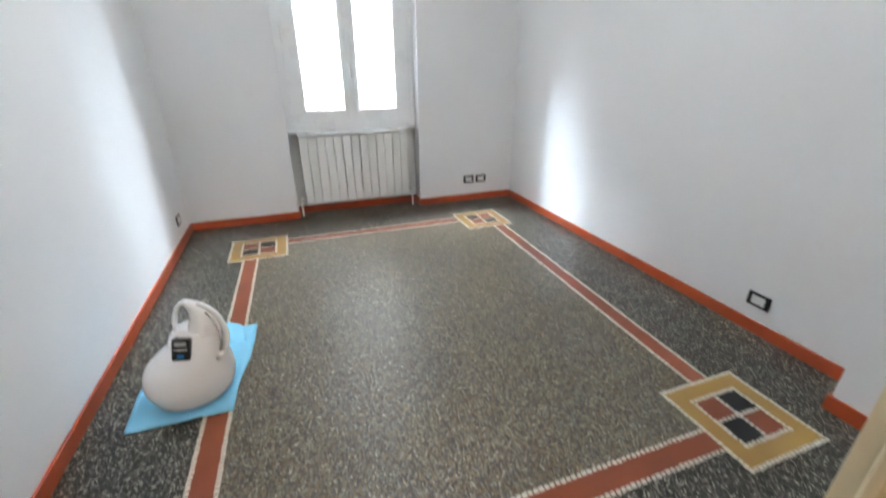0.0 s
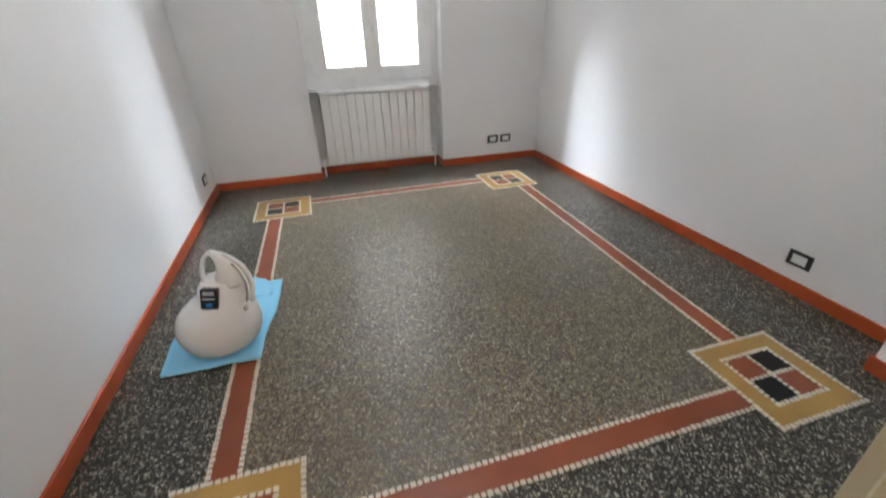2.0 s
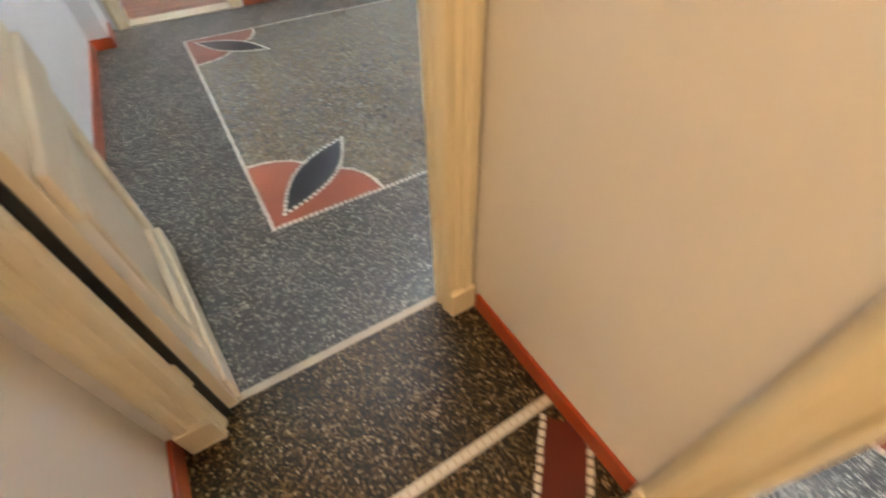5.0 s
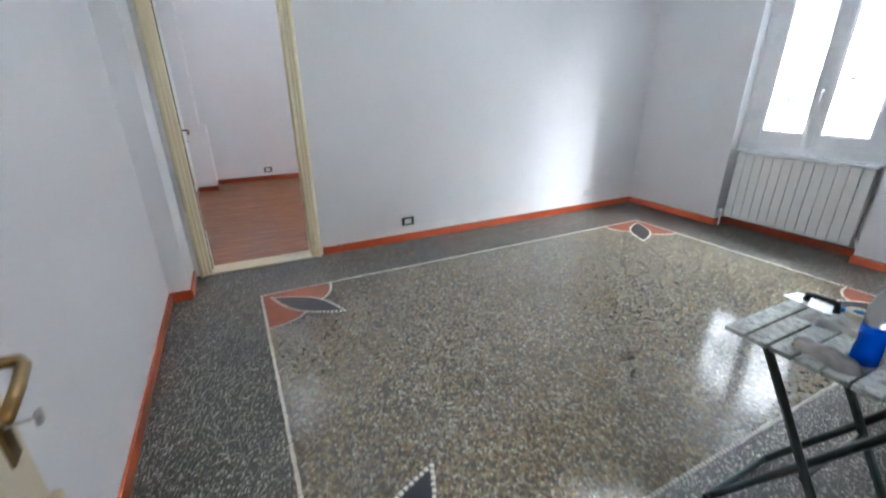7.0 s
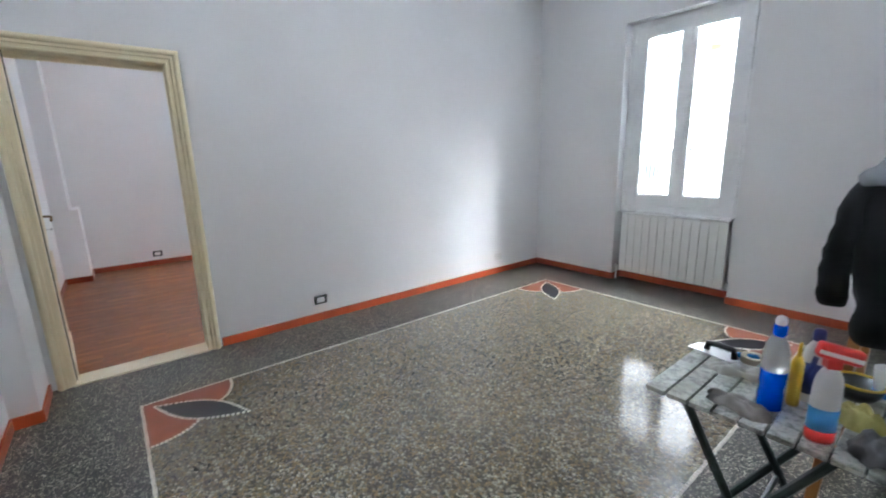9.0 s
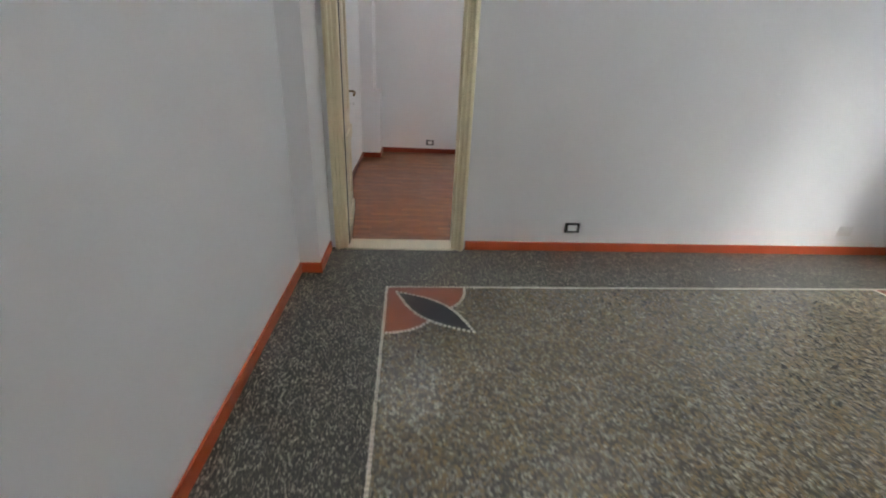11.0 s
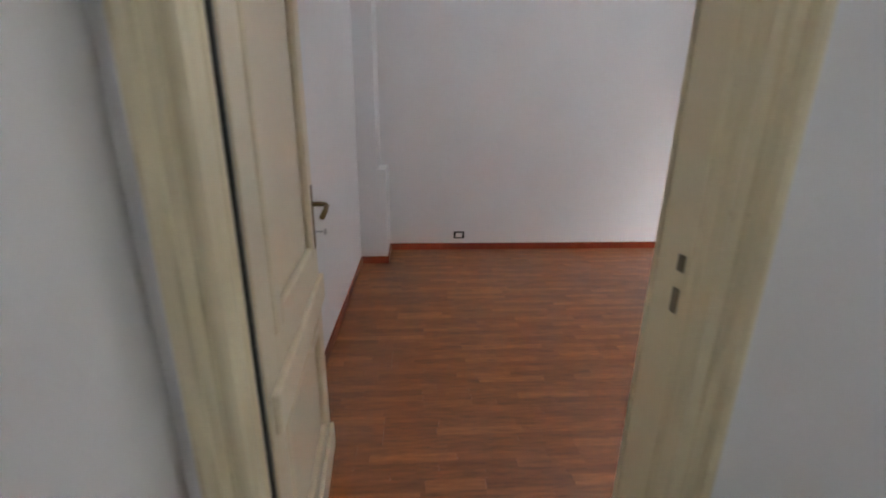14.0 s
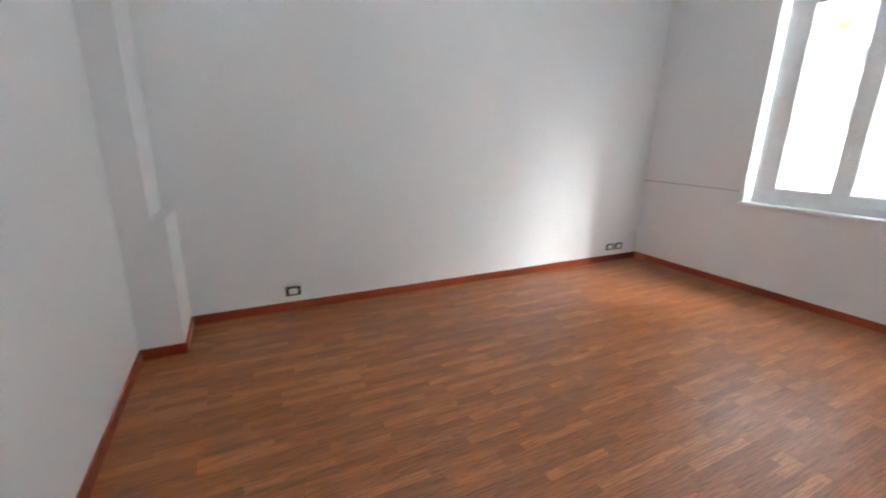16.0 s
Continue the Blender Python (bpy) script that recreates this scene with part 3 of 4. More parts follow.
def door_leaf(m, width, height, label, handle_side=-1, flip=1):
    """A panelled leaf: hinged at x=0, runs to x=width; faces at y 0 and -0.04."""
    root = empty("door_leaf", m, label, "door")
    t = 0.04
    st, rails = 0.105, [(0.0, 0.19), (0.66, 0.90), (height - 0.13, height)]
    bm = bmesh.new()
    box(bm, 0, st, -t, 0, 0.008, height, bev=0.002)
    box(bm, width - st, width, -t, 0, 0.008, height, bev=0.002)
    for z0, z1 in rails:
        box(bm, st, width - st, -t, 0, max(z0, 0.008), z1)
    part("leaf_frame", bm, CREAM_DOOR, root)
    for z0, z1 in ((0.19, 0.66), (0.90, height - 0.13)):
        bm = bx(st, width - st, -t + 0.013, -0.013, z0, z1)
        box(bm, st + 0.075, width - st - 0.075, -t + 0.006, -0.006, z0 + 0.075, z1 - 0.075, bev=0.004)
        part("panel", bm, CREAM_DOOR, root)
        for face in (0, 1):
            y0, y1 = (-0.013, 0.010) if face == 0 else (-t - 0.010, -t + 0.013)
            bm = bmesh.new()
            mw = 0.042
            box(bm, st - 0.008, st + mw, y0, y1, z0 - 0.008, z1 + 0.008, bev=0.009)
            box(bm, width - st - mw, width - st + 0.008, y0, y1, z0 - 0.008, z1 + 0.008, bev=0.009)
            box(bm, st + mw, width - st - mw, y0, y1, z0 - 0.008, z0 + mw, bev=0.009)
            box(bm, st + mw, width - st - mw, y0, y1, z1 - mw, z1 + 0.008, bev=0.009)
            part("moulding", bm, CREAM_DOOR, root)
    for face in (0, 1):
        s = 1 if face == 0 else -1
        yb = 0.0 if face == 0 else -t
        for name, z0, z1, deep in (("rail_moulding", 0.70, 0.80, 0.019), ("kick_board", 0.010, 0.125, 0.016)):
            y0, y1 = sorted((yb, yb + s * deep))
            part(name, bx(0.012, width - 0.004, y0, y1, z0, z1, bev=0.007), CREAM_DOOR, root)
        xh = width - 0.050
        bm = bx(xh - 0.019, xh + 0.019, min(yb, yb + s * 0.006), max(yb, yb + s * 0.006), 0.91, 1.135, bev=0.0025)
        plate = part("handle_plate", bm, BRASS, root, "aged brass handle plate")
        bm = tube(bmesh.new(), [(xh, yb, 1.07), (xh, yb + s * 0.03, 1.07), (xh, yb + s * 0.048, 1.068), (xh - 0.015, yb + s * 0.056, 1.066), (xh - 0.06, yb + s * 0.056, 1.058), (xh - 0.11, yb + s * 0.05, 1.045)], 0.0085, 10)
        part("handle", bm, BRASS, root, "aged brass lever handle", True)
        if face == 1:
            bm = tube(bmesh.new(), [(xh, yb, 0.97), (xh, yb - 0.035, 0.97)], 0.003, 8)
            lathe(bm, [(0.002, 0.958), (0.012, 0.962), (0.012, 0.978), (0.002, 0.982)], 12, xh, yb - 0.043, 1, 0.4)
            part("key", bm, STEEL, root, "steel key in the lock")
    for z in (0.2, 1.02, 1.85):
        bm = lathe(bmesh.new(), [(0.006, z), (0.008, z + 0.004), (0.008, z + 0.1), (0.006, z + 0.104)], 10, -0.006, 0.006)
        part("hinge", bm, CREAM, root)
    return root


def facing(x, y, ang):
    return pose(x, y, 0.004, 0, 0, ang)


leaf_b = door_leaf(facing(-1.125, -0.728, 186.6), 0.78, 2.105, "cream panelled wooden door leaf standing open beside the living room doorway")
leaf_c = door_leaf(facing(-4.885, -0.7685, 184.8), 0.765, 2.105, "cream panelled wooden door leaf standing open along the bedroom wall")


# ---- windows ----
def window(name, x0, x1, z0, z1, y, gap=0.06, edge=0.185, gz0=0.175, gz1=0.165):
    """A white two-sash window; y is its room face."""
    root = tagged(new(name), kind="structure")
    cx = (x0 + x1) / 2
    fr = bmesh.new()
    o = 0.07
    box(fr, x0, x0 + o, y, y + 0.06, z0, z1, bev=0.003)
    box(fr, x1 - o, x1, y, y + 0.06, z0, z1, bev=0.003)
    box(fr, x0 + o, x1 - o, y, y + 0.06, z0, z0 + o, bev=0.003)
    box(fr, x0 + o, x1 - o, y, y + 0.06, z1 - o, z1, bev=0.003)
    part("window_frame", fr, PVC, root)
    for s in (-1, 1):
        a, b = sorted((cx + s * 0.004, cx + s * ((x1 - x0) / 2 - o + 0.012)))
        ga, gb = sorted((cx + s * gap, cx + s * ((x1 - x0) / 2 - edge)))
        bm = bmesh.new()
        za, zb = z0 + o - 0.012, z1 - o + 0.012
        y0, y1 = y - 0.018, y + 0.045
        box(bm, a, ga, y0, y1, za, zb, bev=0.005)
        box(bm, gb, b, y0, y1, za, zb, bev=0.005)
        box(bm, ga - 0.002, gb + 0.002, y0, y1, za, z0 + gz0, bev=0.005)
        box(bm, ga - 0.002, gb + 0.002, y0, y1, z1 - gz1, zb, bev=0.005)
        sash = part("sash", bm, PVC, root)
        bd = bmesh.new()
        for q0 in ((ga, ga + 0.012, y0 + 0.006, y0 + 0.02, z0 + gz0, z1 - gz1), (gb - 0.012, gb, y0 + 0.006, y0 + 0.02, z0 + gz0, z1 - gz1), (ga, gb, y0 + 0.006, y0 + 0.02, z0 + gz0, z0 + gz0 + 0.012), (ga, gb, y0 + 0.006, y0 + 0.02, z1 - gz1 - 0.012, z1 - gz1)):
            box(bd, *q0)
        part("glazing_bead", bd, PVC, sash)
        p = part("pane", bx(ga, gb, y + 0.012, y + 0.018, z0 + gz0, z1 - gz1), GLASS, sash)
        p.visible_shadow = False
        part("sticker", bx((ga + gb) / 2 - 0.05, (ga + gb) / 2 + 0.045, y + 0.009, y + 0.0105, z1 - gz1 - 0.24, z1 - gz1 - 0.185), LABEL_TAN, sash, "tan paper sticker")
        for zz in (z0 + 0.16, z1 - 0.2):
            xx = b if s > 0 else a
            bm = lathe(bmesh.new(), [(0.008, zz), (0.01, zz + 0.01), (0.01, zz + 0.06), (0.008, zz + 0.07)], 10, xx, y - 0.02)
            part("hinge", bm, PVC, sash)
    bm = bx(cx - 0.028, cx + 0.028, y - 0.022, y - 0.012, z0 + o, z1 - o, bev=0.004)
    part("meeting_strip", bm, PVC, root)
    zh = z0 + 0.55
    bm = bx(cx - 0.014, cx + 0.014, y - 0.03, y - 0.022, zh - 0.04, zh + 0.05, bev=0.003)
    tube(bm, [(cx, y - 0.03, zh), (cx, y - 0.055, zh), (cx, y - 0.062, zh - 0.02), (cx, y - 0.062, zh - 0.09)], 0.009, 10)
    part("handle", bm, PVC, root, "white handle")
    return root


window("window_1", WIN_A[0], WIN_A[1], 0.815, 2.775, 4.24)
window("window_2", WIN_B[0], WIN_B[1], 0.815, 2.765, 4.24)
window("window_3", WIN_C[0] + 0.03, WIN_C[1] - 0.03, 0.88, 2.72, 4.31, edge=0.20, gz0=0.145, gz1=0.12)
setting("window_sill", bx(WIN_C[0] - 0.02, WIN_C[1] + 0.02, 4.195, 4.44, 0.85, 0.88, bev=0.004), PVC)
for wx in (WIN_A, WIN_B):
    setting("window_sill", bx(wx[0] + 0.001, wx[1] - 0.001, 4.215, 4.30, 0.79, 0.8148, bev=0.002), PVC)


def radiator(x0, x1, z0, z1, y0, n, label):
    root = empty("radiator", pose((x0 + x1) / 2, y0 + 0.04, z0), label, "radiator", "radiators under the windows")
    w, h = x1 - x0, z1 - z0
    p = w / n
    for i in range(n):
        cx = -w / 2 + p * (i + 0.5)
        bm = bx(cx - p / 2 + 0.003, cx + p / 2 - 0.003, -0.04, -0.028, 0.0, h - 0.01, bev=0.004)
        box(bm, cx - 0.008, cx + 0.008, -0.028, 0.038, 0.01, h - 0.02)
        box(bm, cx - p / 2 + 0.008, cx + p / 2 - 0.008, 0.028, 0.038, 0.01, h - 0.02)
        box(bm, cx - p / 2 + 0.004, cx + p / 2 - 0.004, -0.03, 0.04, h - 0.03, h - 0.012, bev=0.003)
        part("section", bm, ENAMEL, root)
    for z in (0.05, h - 0.06):
        bm = tube(bmesh.new(), [(-w / 2 + 0.004, 0.005, z), (w / 2 - 0.004, 0.005, z)], 0.018, 12)
        part("header_pipe", bm, ENAMEL, root)
    bm = bx(-w / 2 - 0.005, w / 2 + 0.005, -0.05, 0.06, h, h + 0.014, bev=0.003)
    part("shelf", bm, PVC, root, "thin white shelf")
    for s, z in ((1, 0.05), (-1, 0.04)):
        bm = tube(bmesh.new(), [(s * w / 2, 0.005, z), (s * (w / 2 + 0.04), 0.005, z), (s * (w / 2 + 0.045), 0.0, z - 0.01), (s * (w / 2 + 0.045), 0.0, -z0 + 0.001)], 0.008, 10)
        part("pipe", bm, ENAMEL, root)
        bm = tube(bmesh.new(), [(s * (w / 2 + 0.03), 0.005, z), (s * (w / 2 + 0.03), -0.045, z)], 0.017, 12)
        part("valve", bm, PLASTIC_WHITE, root)
    return root


radiator(-0.02, 1.03, 0.13, 0.79, 4.14, 13, "white sectional radiator in the niche under the window")
radiator(-3.615, -2.555, 0.13, 0.79, 4.14, 13, "white sectional radiator in the niche under the window")


# ---- sockets ----
def socket(m, gangs=1, light=False):
    """A flush plate: x across, z up, facing -y."""
    root = empty("socket", m, ("white" if light else "black") + " plastic wall socket " + ("plate pair with white inserts above the skirting" if gangs == 2 else "plate with white insert above the skirting"), "wall socket", "wall sockets")
    for g in range(gangs):
        cx = (g - (gangs - 1) / 2) * 0.145
        part("plate", bx(cx - 0.06, cx + 0.06, -0.008, 0, -0.04, 0.04, bev=0.003), PLASTIC_WHITE if light else PLASTIC_BLACK, root)
        part("insert", bx(cx - 0.036, cx + 0.036, -0.0105, -0.0075, -0.024, 0.024, bev=0.001), PLASTIC_WHITE, root)
    return root


socket(pose(1.775, 4.12, 0.235), 2)
socket(pose(0.745, 0.088, 0.205))
skirt(2.2, 0.088, 0.63, 0.088)
socket(pose(-1.055, 3.77, 0.22, 0, 0, 90))
socket(pose(2.215, 1.247, 0.19, 0, 0, -90))
socket(pose(-4.785, 1.01, 0.195, 0, 0, 90))
socket(pose(-4.785, 3.35, 0.21, 0, 0, 90), 1, True)
socket(pose(-8.565, 0.065, 0.165, 0, 0, 90))
socket(pose(-8.565, 3.84, 0.175, 0, 0, 90), 2)

# ---- outside: the street and a glowing sheet for the house across it ----
FACADE = paint("pale_render", (0.80, 0.77, 0.70), 0.8, 0.06, 20, 0.2)
STREET = paint("asphalt", (0.06, 0.06, 0.06), 0.9, 0.2, 8, 0.2)
SHUTTER = paint("grey_green_shutter", (0.35, 0.40, 0.36), 0.6, 0.1)
RAIL = mat("grey_iron", (0.25, 0.25, 0.25), 0.5)
setting("street", bx(-400, 400, 4.6, 400, -4.2, -4.0), STREET)
setting("outer_wall_face", bx(-9, 3, 4.502, 4.56, -4.0, -0.2), FACADE)
# emission stands in for the sunlit house front and also lights the rooms
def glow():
    m = bpy.data.materials.new("glowing_distance")
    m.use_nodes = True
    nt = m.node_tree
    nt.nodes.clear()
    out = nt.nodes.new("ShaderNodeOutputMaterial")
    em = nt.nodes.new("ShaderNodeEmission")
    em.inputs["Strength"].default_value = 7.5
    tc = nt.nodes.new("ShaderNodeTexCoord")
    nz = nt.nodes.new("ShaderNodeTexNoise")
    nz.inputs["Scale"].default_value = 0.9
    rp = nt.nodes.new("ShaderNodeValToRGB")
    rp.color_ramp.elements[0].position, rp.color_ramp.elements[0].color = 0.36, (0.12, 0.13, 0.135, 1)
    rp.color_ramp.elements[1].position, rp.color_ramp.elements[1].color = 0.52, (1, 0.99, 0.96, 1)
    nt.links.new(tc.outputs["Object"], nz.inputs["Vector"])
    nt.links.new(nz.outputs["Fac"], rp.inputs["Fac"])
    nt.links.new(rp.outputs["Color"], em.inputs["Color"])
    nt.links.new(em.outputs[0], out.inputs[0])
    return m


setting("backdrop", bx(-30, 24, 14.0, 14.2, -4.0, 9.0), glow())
PALE_RAIL = paint("grey_iron_paint", (0.16, 0.17, 0.18), 0.5, 0.05)
for x in (-7.4, -3.6, 0.2):
    bal = empty("balcony", pose(x, 13.2, 0), "pale balcony with an iron railing across the street", "balcony", "balconies across the street")
    part("slab", bx(-1.3, 1.3, -0.5, 0.801, 0.10, 0.20), FACADE, bal)
    bm = bmesh.new()
    for k in range(22):
        box(bm, -1.25 + k * 0.119 - 0.014, -1.25 + k * 0.119 + 0.014, -0.47, -0.455, 0.2, 1.5)
    part("bars", bm, PALE_RAIL, bal)
    part("handrail", bx(-1.3, 1.3, -0.49, -0.44, 1.5, 1.55), PALE_RAIL, bal)

# ---- first room: the steam cleaner on its cloth ----
BULB_WHITE = paint("glossy_white_plastic", (0.93, 0.94, 0.95), 0.12, 0.02, 15, 0.02)
BLUE_CLOTH = paint("light_blue_cloth", (0.28, 0.66, 0.93), 0.85, 0.08, 120, 0.5)
BLUE = mat("blue_plastic", (0.02, 0.20, 0.55), 0.3)
GREY_PLASTIC = paint("grey_plastic", (0.45, 0.45, 0.45), 0.35, 0.05)


def loft(bm, rings, n=28):
    """Upright shape through level ovals (z, centre x, centre y, radius x, radius y)."""
    rr = []
    for z, cx, cy, rx, ry in rings:
        rr.append([bm.verts.new((cx + rx * math.cos(2 * math.pi * i / n), cy + ry * math.sin(2 * math.pi * i / n), z)) for i in range(n)])
    for a, b in zip(rr, rr[1:]):
        for i in range(n):
            bm.faces.new((a[i], a[(i + 1) % n], b[(i + 1) % n], b[i]))
    bm.faces.new(rr[0][::-1])
    bm.faces.new(rr[-1])
    return bm


def smooth_rings(rings, steps=4):
    """More rings between the given ones, along a smooth curve."""
    out = []
    for i in range(len(rings) - 1):
        p0, p1, p2, p3 = (np.array(rings[max(0, min(len(rings) - 1, k))]) for k in (i - 1, i, i + 1, i + 2))
        for j in range(steps):
            t = j / steps
            out.append(tuple(0.5 * (2 * p1 + (p2 - p0) * t + (2 * p0 - 5 * p1 + 4 * p2 - p3) * t * t + (3 * p1 - p0 - 3 * p2 + p3) * t ** 3)))
    out.append(tuple(rings[-1]))
    return out


def cloth_patch(bm, left, right, z, lift, nu=26, nv=20, thick=0.003, seed=3.0):
    """A crumpled cloth between two edges, given as points."""
    def along(pts, t):
        t = t * (len(pts) - 1)
        i = min(int(t), len(pts) - 2)
        return Vector(pts[i]).lerp(Vector(pts[i + 1]), t - i)
    grid = []
    for side in (0, 1):
        g = []
        for i in range(nu + 1):
            row = []
            for j in range(nv + 1):
                p = along(left, i / nu).lerp(along(right, i / nu), j / nv)
                h = max(0.0, noise.noise(Vector((p.x * 9, p.y * 9, seed)))) * lift + max(0.0, noise.noise(Vector((p.x * 25, p.y * 25, seed)))) * lift * 0.3
                row.append(bm.verts.new((p.x, p.y, z + h + (thick if side else 0))))
            g.append(row)
        grid.append(g)
    for s, g in enumerate(grid):
        for i in range(nu):
            for j in range(nv):
                f = (g[i][j], g[i + 1][j], g[i + 1][j + 1], g[i][j + 1])
                bm.faces.new(f if s else f[::-1])
    rim = [(i, 0) for i in range(nu)] + [(nu, j) for j in range(nv)] + [(i, nv) for i in range(nu, 0, -1)] + [(0, j) for j in range(nv, 0, -1)]
    for (a, b), (c, d) in zip(rim, rim[1:] + rim[:1]):
        bm.faces.new((grid[0][a][b], grid[0][c][d], grid[1][c][d], grid[1][a][b]))
    return bm


root = empty("floor_cloth", pose(0, 0, 0), "light blue cleaning cloth spread under the white steam cleaner", "cloth")
bm = cloth_patch(bmesh.new(), [(-0.883, 1.588), (-0.895, 1.8), (-0.880, 2.0), (-0.872, 2.19), (-0.80, 2.24)], [(-0.478, 1.580), (-0.462, 1.80), (-0.43, 1.937), (-0.415, 2.12), (-0.411, 2.263)], 0.0062, 0.012)
part("sheet", bm, BLUE_CLOTH, root, smooth=True)
bm = cloth_patch(bmesh.new(), [(-0.62, 2.10), (-0.60, 2.22), (-0.575, 2.33)], [(-0.455, 2.10), (-0.47, 2.20), (-0.50, 2.275)], 0.012, 0.01, 10, 8, seed=7.0)
part("folded_edge", bm, BLUE_CLOTH, root, smooth=True)

root = empty("steam_cleaner", pose(0.016, 0, 0), "glossy white bulb-shaped steam cleaner with loop handle on a blue cloth", "steam cleaner")
cy = 1.77
body = smooth_rings([(0.014, -0.662, cy, 0.11, 0.11), (0.028, -0.662, cy, 0.15, 0.15), (0.07, -0.663, cy, 0.174, 0.174), (0.125, -0.664, cy, 0.182, 0.182), (0.185, -0.658, cy, 0.166, 0.166), (0.235, -0.635, cy, 0.134, 0.138), (0.275, -0.612, cy, 0.110, 0.108), (0.315, -0.606, cy, 0.098, 0.088), (0.345, -0.604, cy, 0.080, 0.074)])
part("body", loft(bmesh.new(), body, 36), BULB_WHITE, root, smooth=True)
bm = loft(bmesh.new(), smooth_rings([(0.325, -0.560, cy, 0.076, 0.076), (0.36, -0.554, cy, 0.066, 0.066), (0.40, -0.558, cy, 0.051, 0.052), (0.435, -0.572, cy, 0.037, 0.038), (0.462, -0.594, cy, 0.026, 0.026), (0.480, -0.612, cy, 0.010, 0.012)]), 24)
tube(bm, [(-0.668, cy, 0.30), (-0.670, cy, 0.345), (-0.666, cy, 0.385), (-0.657, cy, 0.42), (-0.643, cy, 0.450), (-0.624, cy, 0.468), (-0.604, cy, 0.468)], 0.0095, 14, 1.9)
part("handle", bm, BULB_WHITE, root, smooth=True)
bm = bx(-0.035, 0.035, -0.02, 0.03, -0.045, 0.045, bev=0.006)
bm.transform(pose(-0.640, cy - 0.092, 0.302, -16, 6, -8))
panel = part("control_panel", bm, PLASTIC_BLACK, root, "black control panel with a blue button")
for i, (z0, z1, m) in enumerate(((-0.034, -0.018, BLUE), (0.0, 0.004, PLASTIC_WHITE), (0.018, 0.034, GREY_PLASTIC))):
    w = (0.012, 0.026, 0.022)[i]
    bm = bx(-w, w, -0.0225, -0.0195, z0, z1, bev=0.0008)
    bm.transform(pose(-0.640, cy - 0.092, 0.302, -16, 6, -8))
    part("button" if i == 0 else "marking", bm, m, panel)
bm = tube(bmesh.new(), [(-0.566, cy - 0.014, 0.462), (-0.538, cy - 0.018, 0.440), (-0.508, cy - 0.024, 0.404), (-0.486, cy - 0.032, 0.362), (-0.476, cy - 0.042, 0.318), (-0.480, cy - 0.054, 0.278), (-0.498, cy - 0.064, 0.240)], 0.007, 14, 1.9)
part("strap", bm, BULB_WHITE, root, "curved white rear strap", True)
bm = tube(bmesh.new(), [(-0.536, cy - 0.036, 0.425), (-0.510, cy - 0.048, 0.385), (-0.496, cy - 0.060, 0.335), (-0.496, cy - 0.074, 0.29), (-0.507, cy - 0.088, 0.25)], 0.0055, 10, 1.0)
part("side_groove", bm, GREY_PLASTIC, root, "grey side channel", True)
bm = tube(bmesh.new(), [(-0.503, cy - 0.095, 0.248), (-0.512, cy - 0.125, 0.240)], 0.011, 12)
part("knob", bm, PLASTIC_WHITE, root, "white round knob", True)

# ---- living room: the work table and what lies on it ----
SLAT = paint("worn_grey_green_paint", (0.42, 0.45, 0.42), 0.5, 0.6, 22, 0.3)
_worn = ramp(SLAT, noise_tex(SLAT, coords(SLAT), 34, 5, 0.75), [(0.40, (0.20, 0.22, 0.20)), (0.47, (0.33, 0.36, 0.33)), (0.55, (0.56, 0.57, 0.53)), (0.66, (0.40, 0.46, 0.43))])
link(SLAT, mix(SLAT, 1.0, _worn, ramp(SLAT, noise_tex(SLAT, coords(SLAT), 7, 4), [(0.35, (0.55, 0.52, 0.48)), (0.55, (1, 1, 1))]), "MULTIPLY"), bsdf(SLAT).inputs["Base Color"])
LEG = paint("dark_green_lacquer", (0.015, 0.030, 0.028), 0.35, 0.2)
RAG = paint("dirty_grey_cloth", (0.17, 0.155, 0.14), 0.9, 0.3, 40, 0.6)
RED_PL = mat("red_plastic", (0.55, 0.02, 0.015), 0.3)
YELLOW = mat("yellow_plastic", (0.65, 0.42, 0.02), 0.35)
NAVY = mat("navy_plastic", (0.01, 0.02, 0.14), 0.3)
SKY_LABEL = mat("blue_label", (0.05, 0.28, 0.60), 0.4)
WOOD = paint("varnished_brown_wood", (0.30, 0.135, 0.04), 0.4, 0.25, 30, 0.2)
JACKET = paint("black_fabric", (0.004, 0.004, 0.005), 0.9, 0.3, 60, 0.5, 0.15)
HOOD = paint("grey_fleece", (0.19, 0.20, 0.215), 0.95, 0.15, 80, 0.6, 0.2)


def liquid_mat():
    m = mat("blue_liquid", (0.0, 0.10, 0.75), 0.08)
    bsdf(m).inputs["Transmission Weight"].default_value = 0.35
    return m


LIQUID = liquid_mat()
CLEAR = mat("clear_plastic", (0.85, 0.87, 0.88), 0.12)
bsdf(CLEAR).inputs["Transmission Weight"].default_value = 0.7

TX0, TX1, TY0, TY1, TZ = -1.775, -1.215, 0.875, 1.335, 0.72
table = empty("folding_table", pose((TX0 + TX1) / 2, (TY0 + TY1) / 2, 0), "worn grey-green slatted folding table with dark crossed legs", "table")
tx, ty = (TX0 + TX1) / 2, (TY0 + TY1) / 2
n = 9
sw = (TX1 - TX0) / n
for i in range(n):
    bm = bx(TX0 + i * sw + 0.003 - tx, TX0 + (i + 1) * sw - 0.003 - tx, TY0 - ty, TY1 - ty, TZ - 0.016, TZ - random.uniform(0, 0.0012), bev=0.002)
    part("slat", bm, SLAT, table)
for y in (-0.16, 0.16):
    part("batten", bx(-0.27, 0.27, y - 0.014, y + 0.014, TZ - 0.040, TZ - 0.0165, bev=0.002), LEG, table)
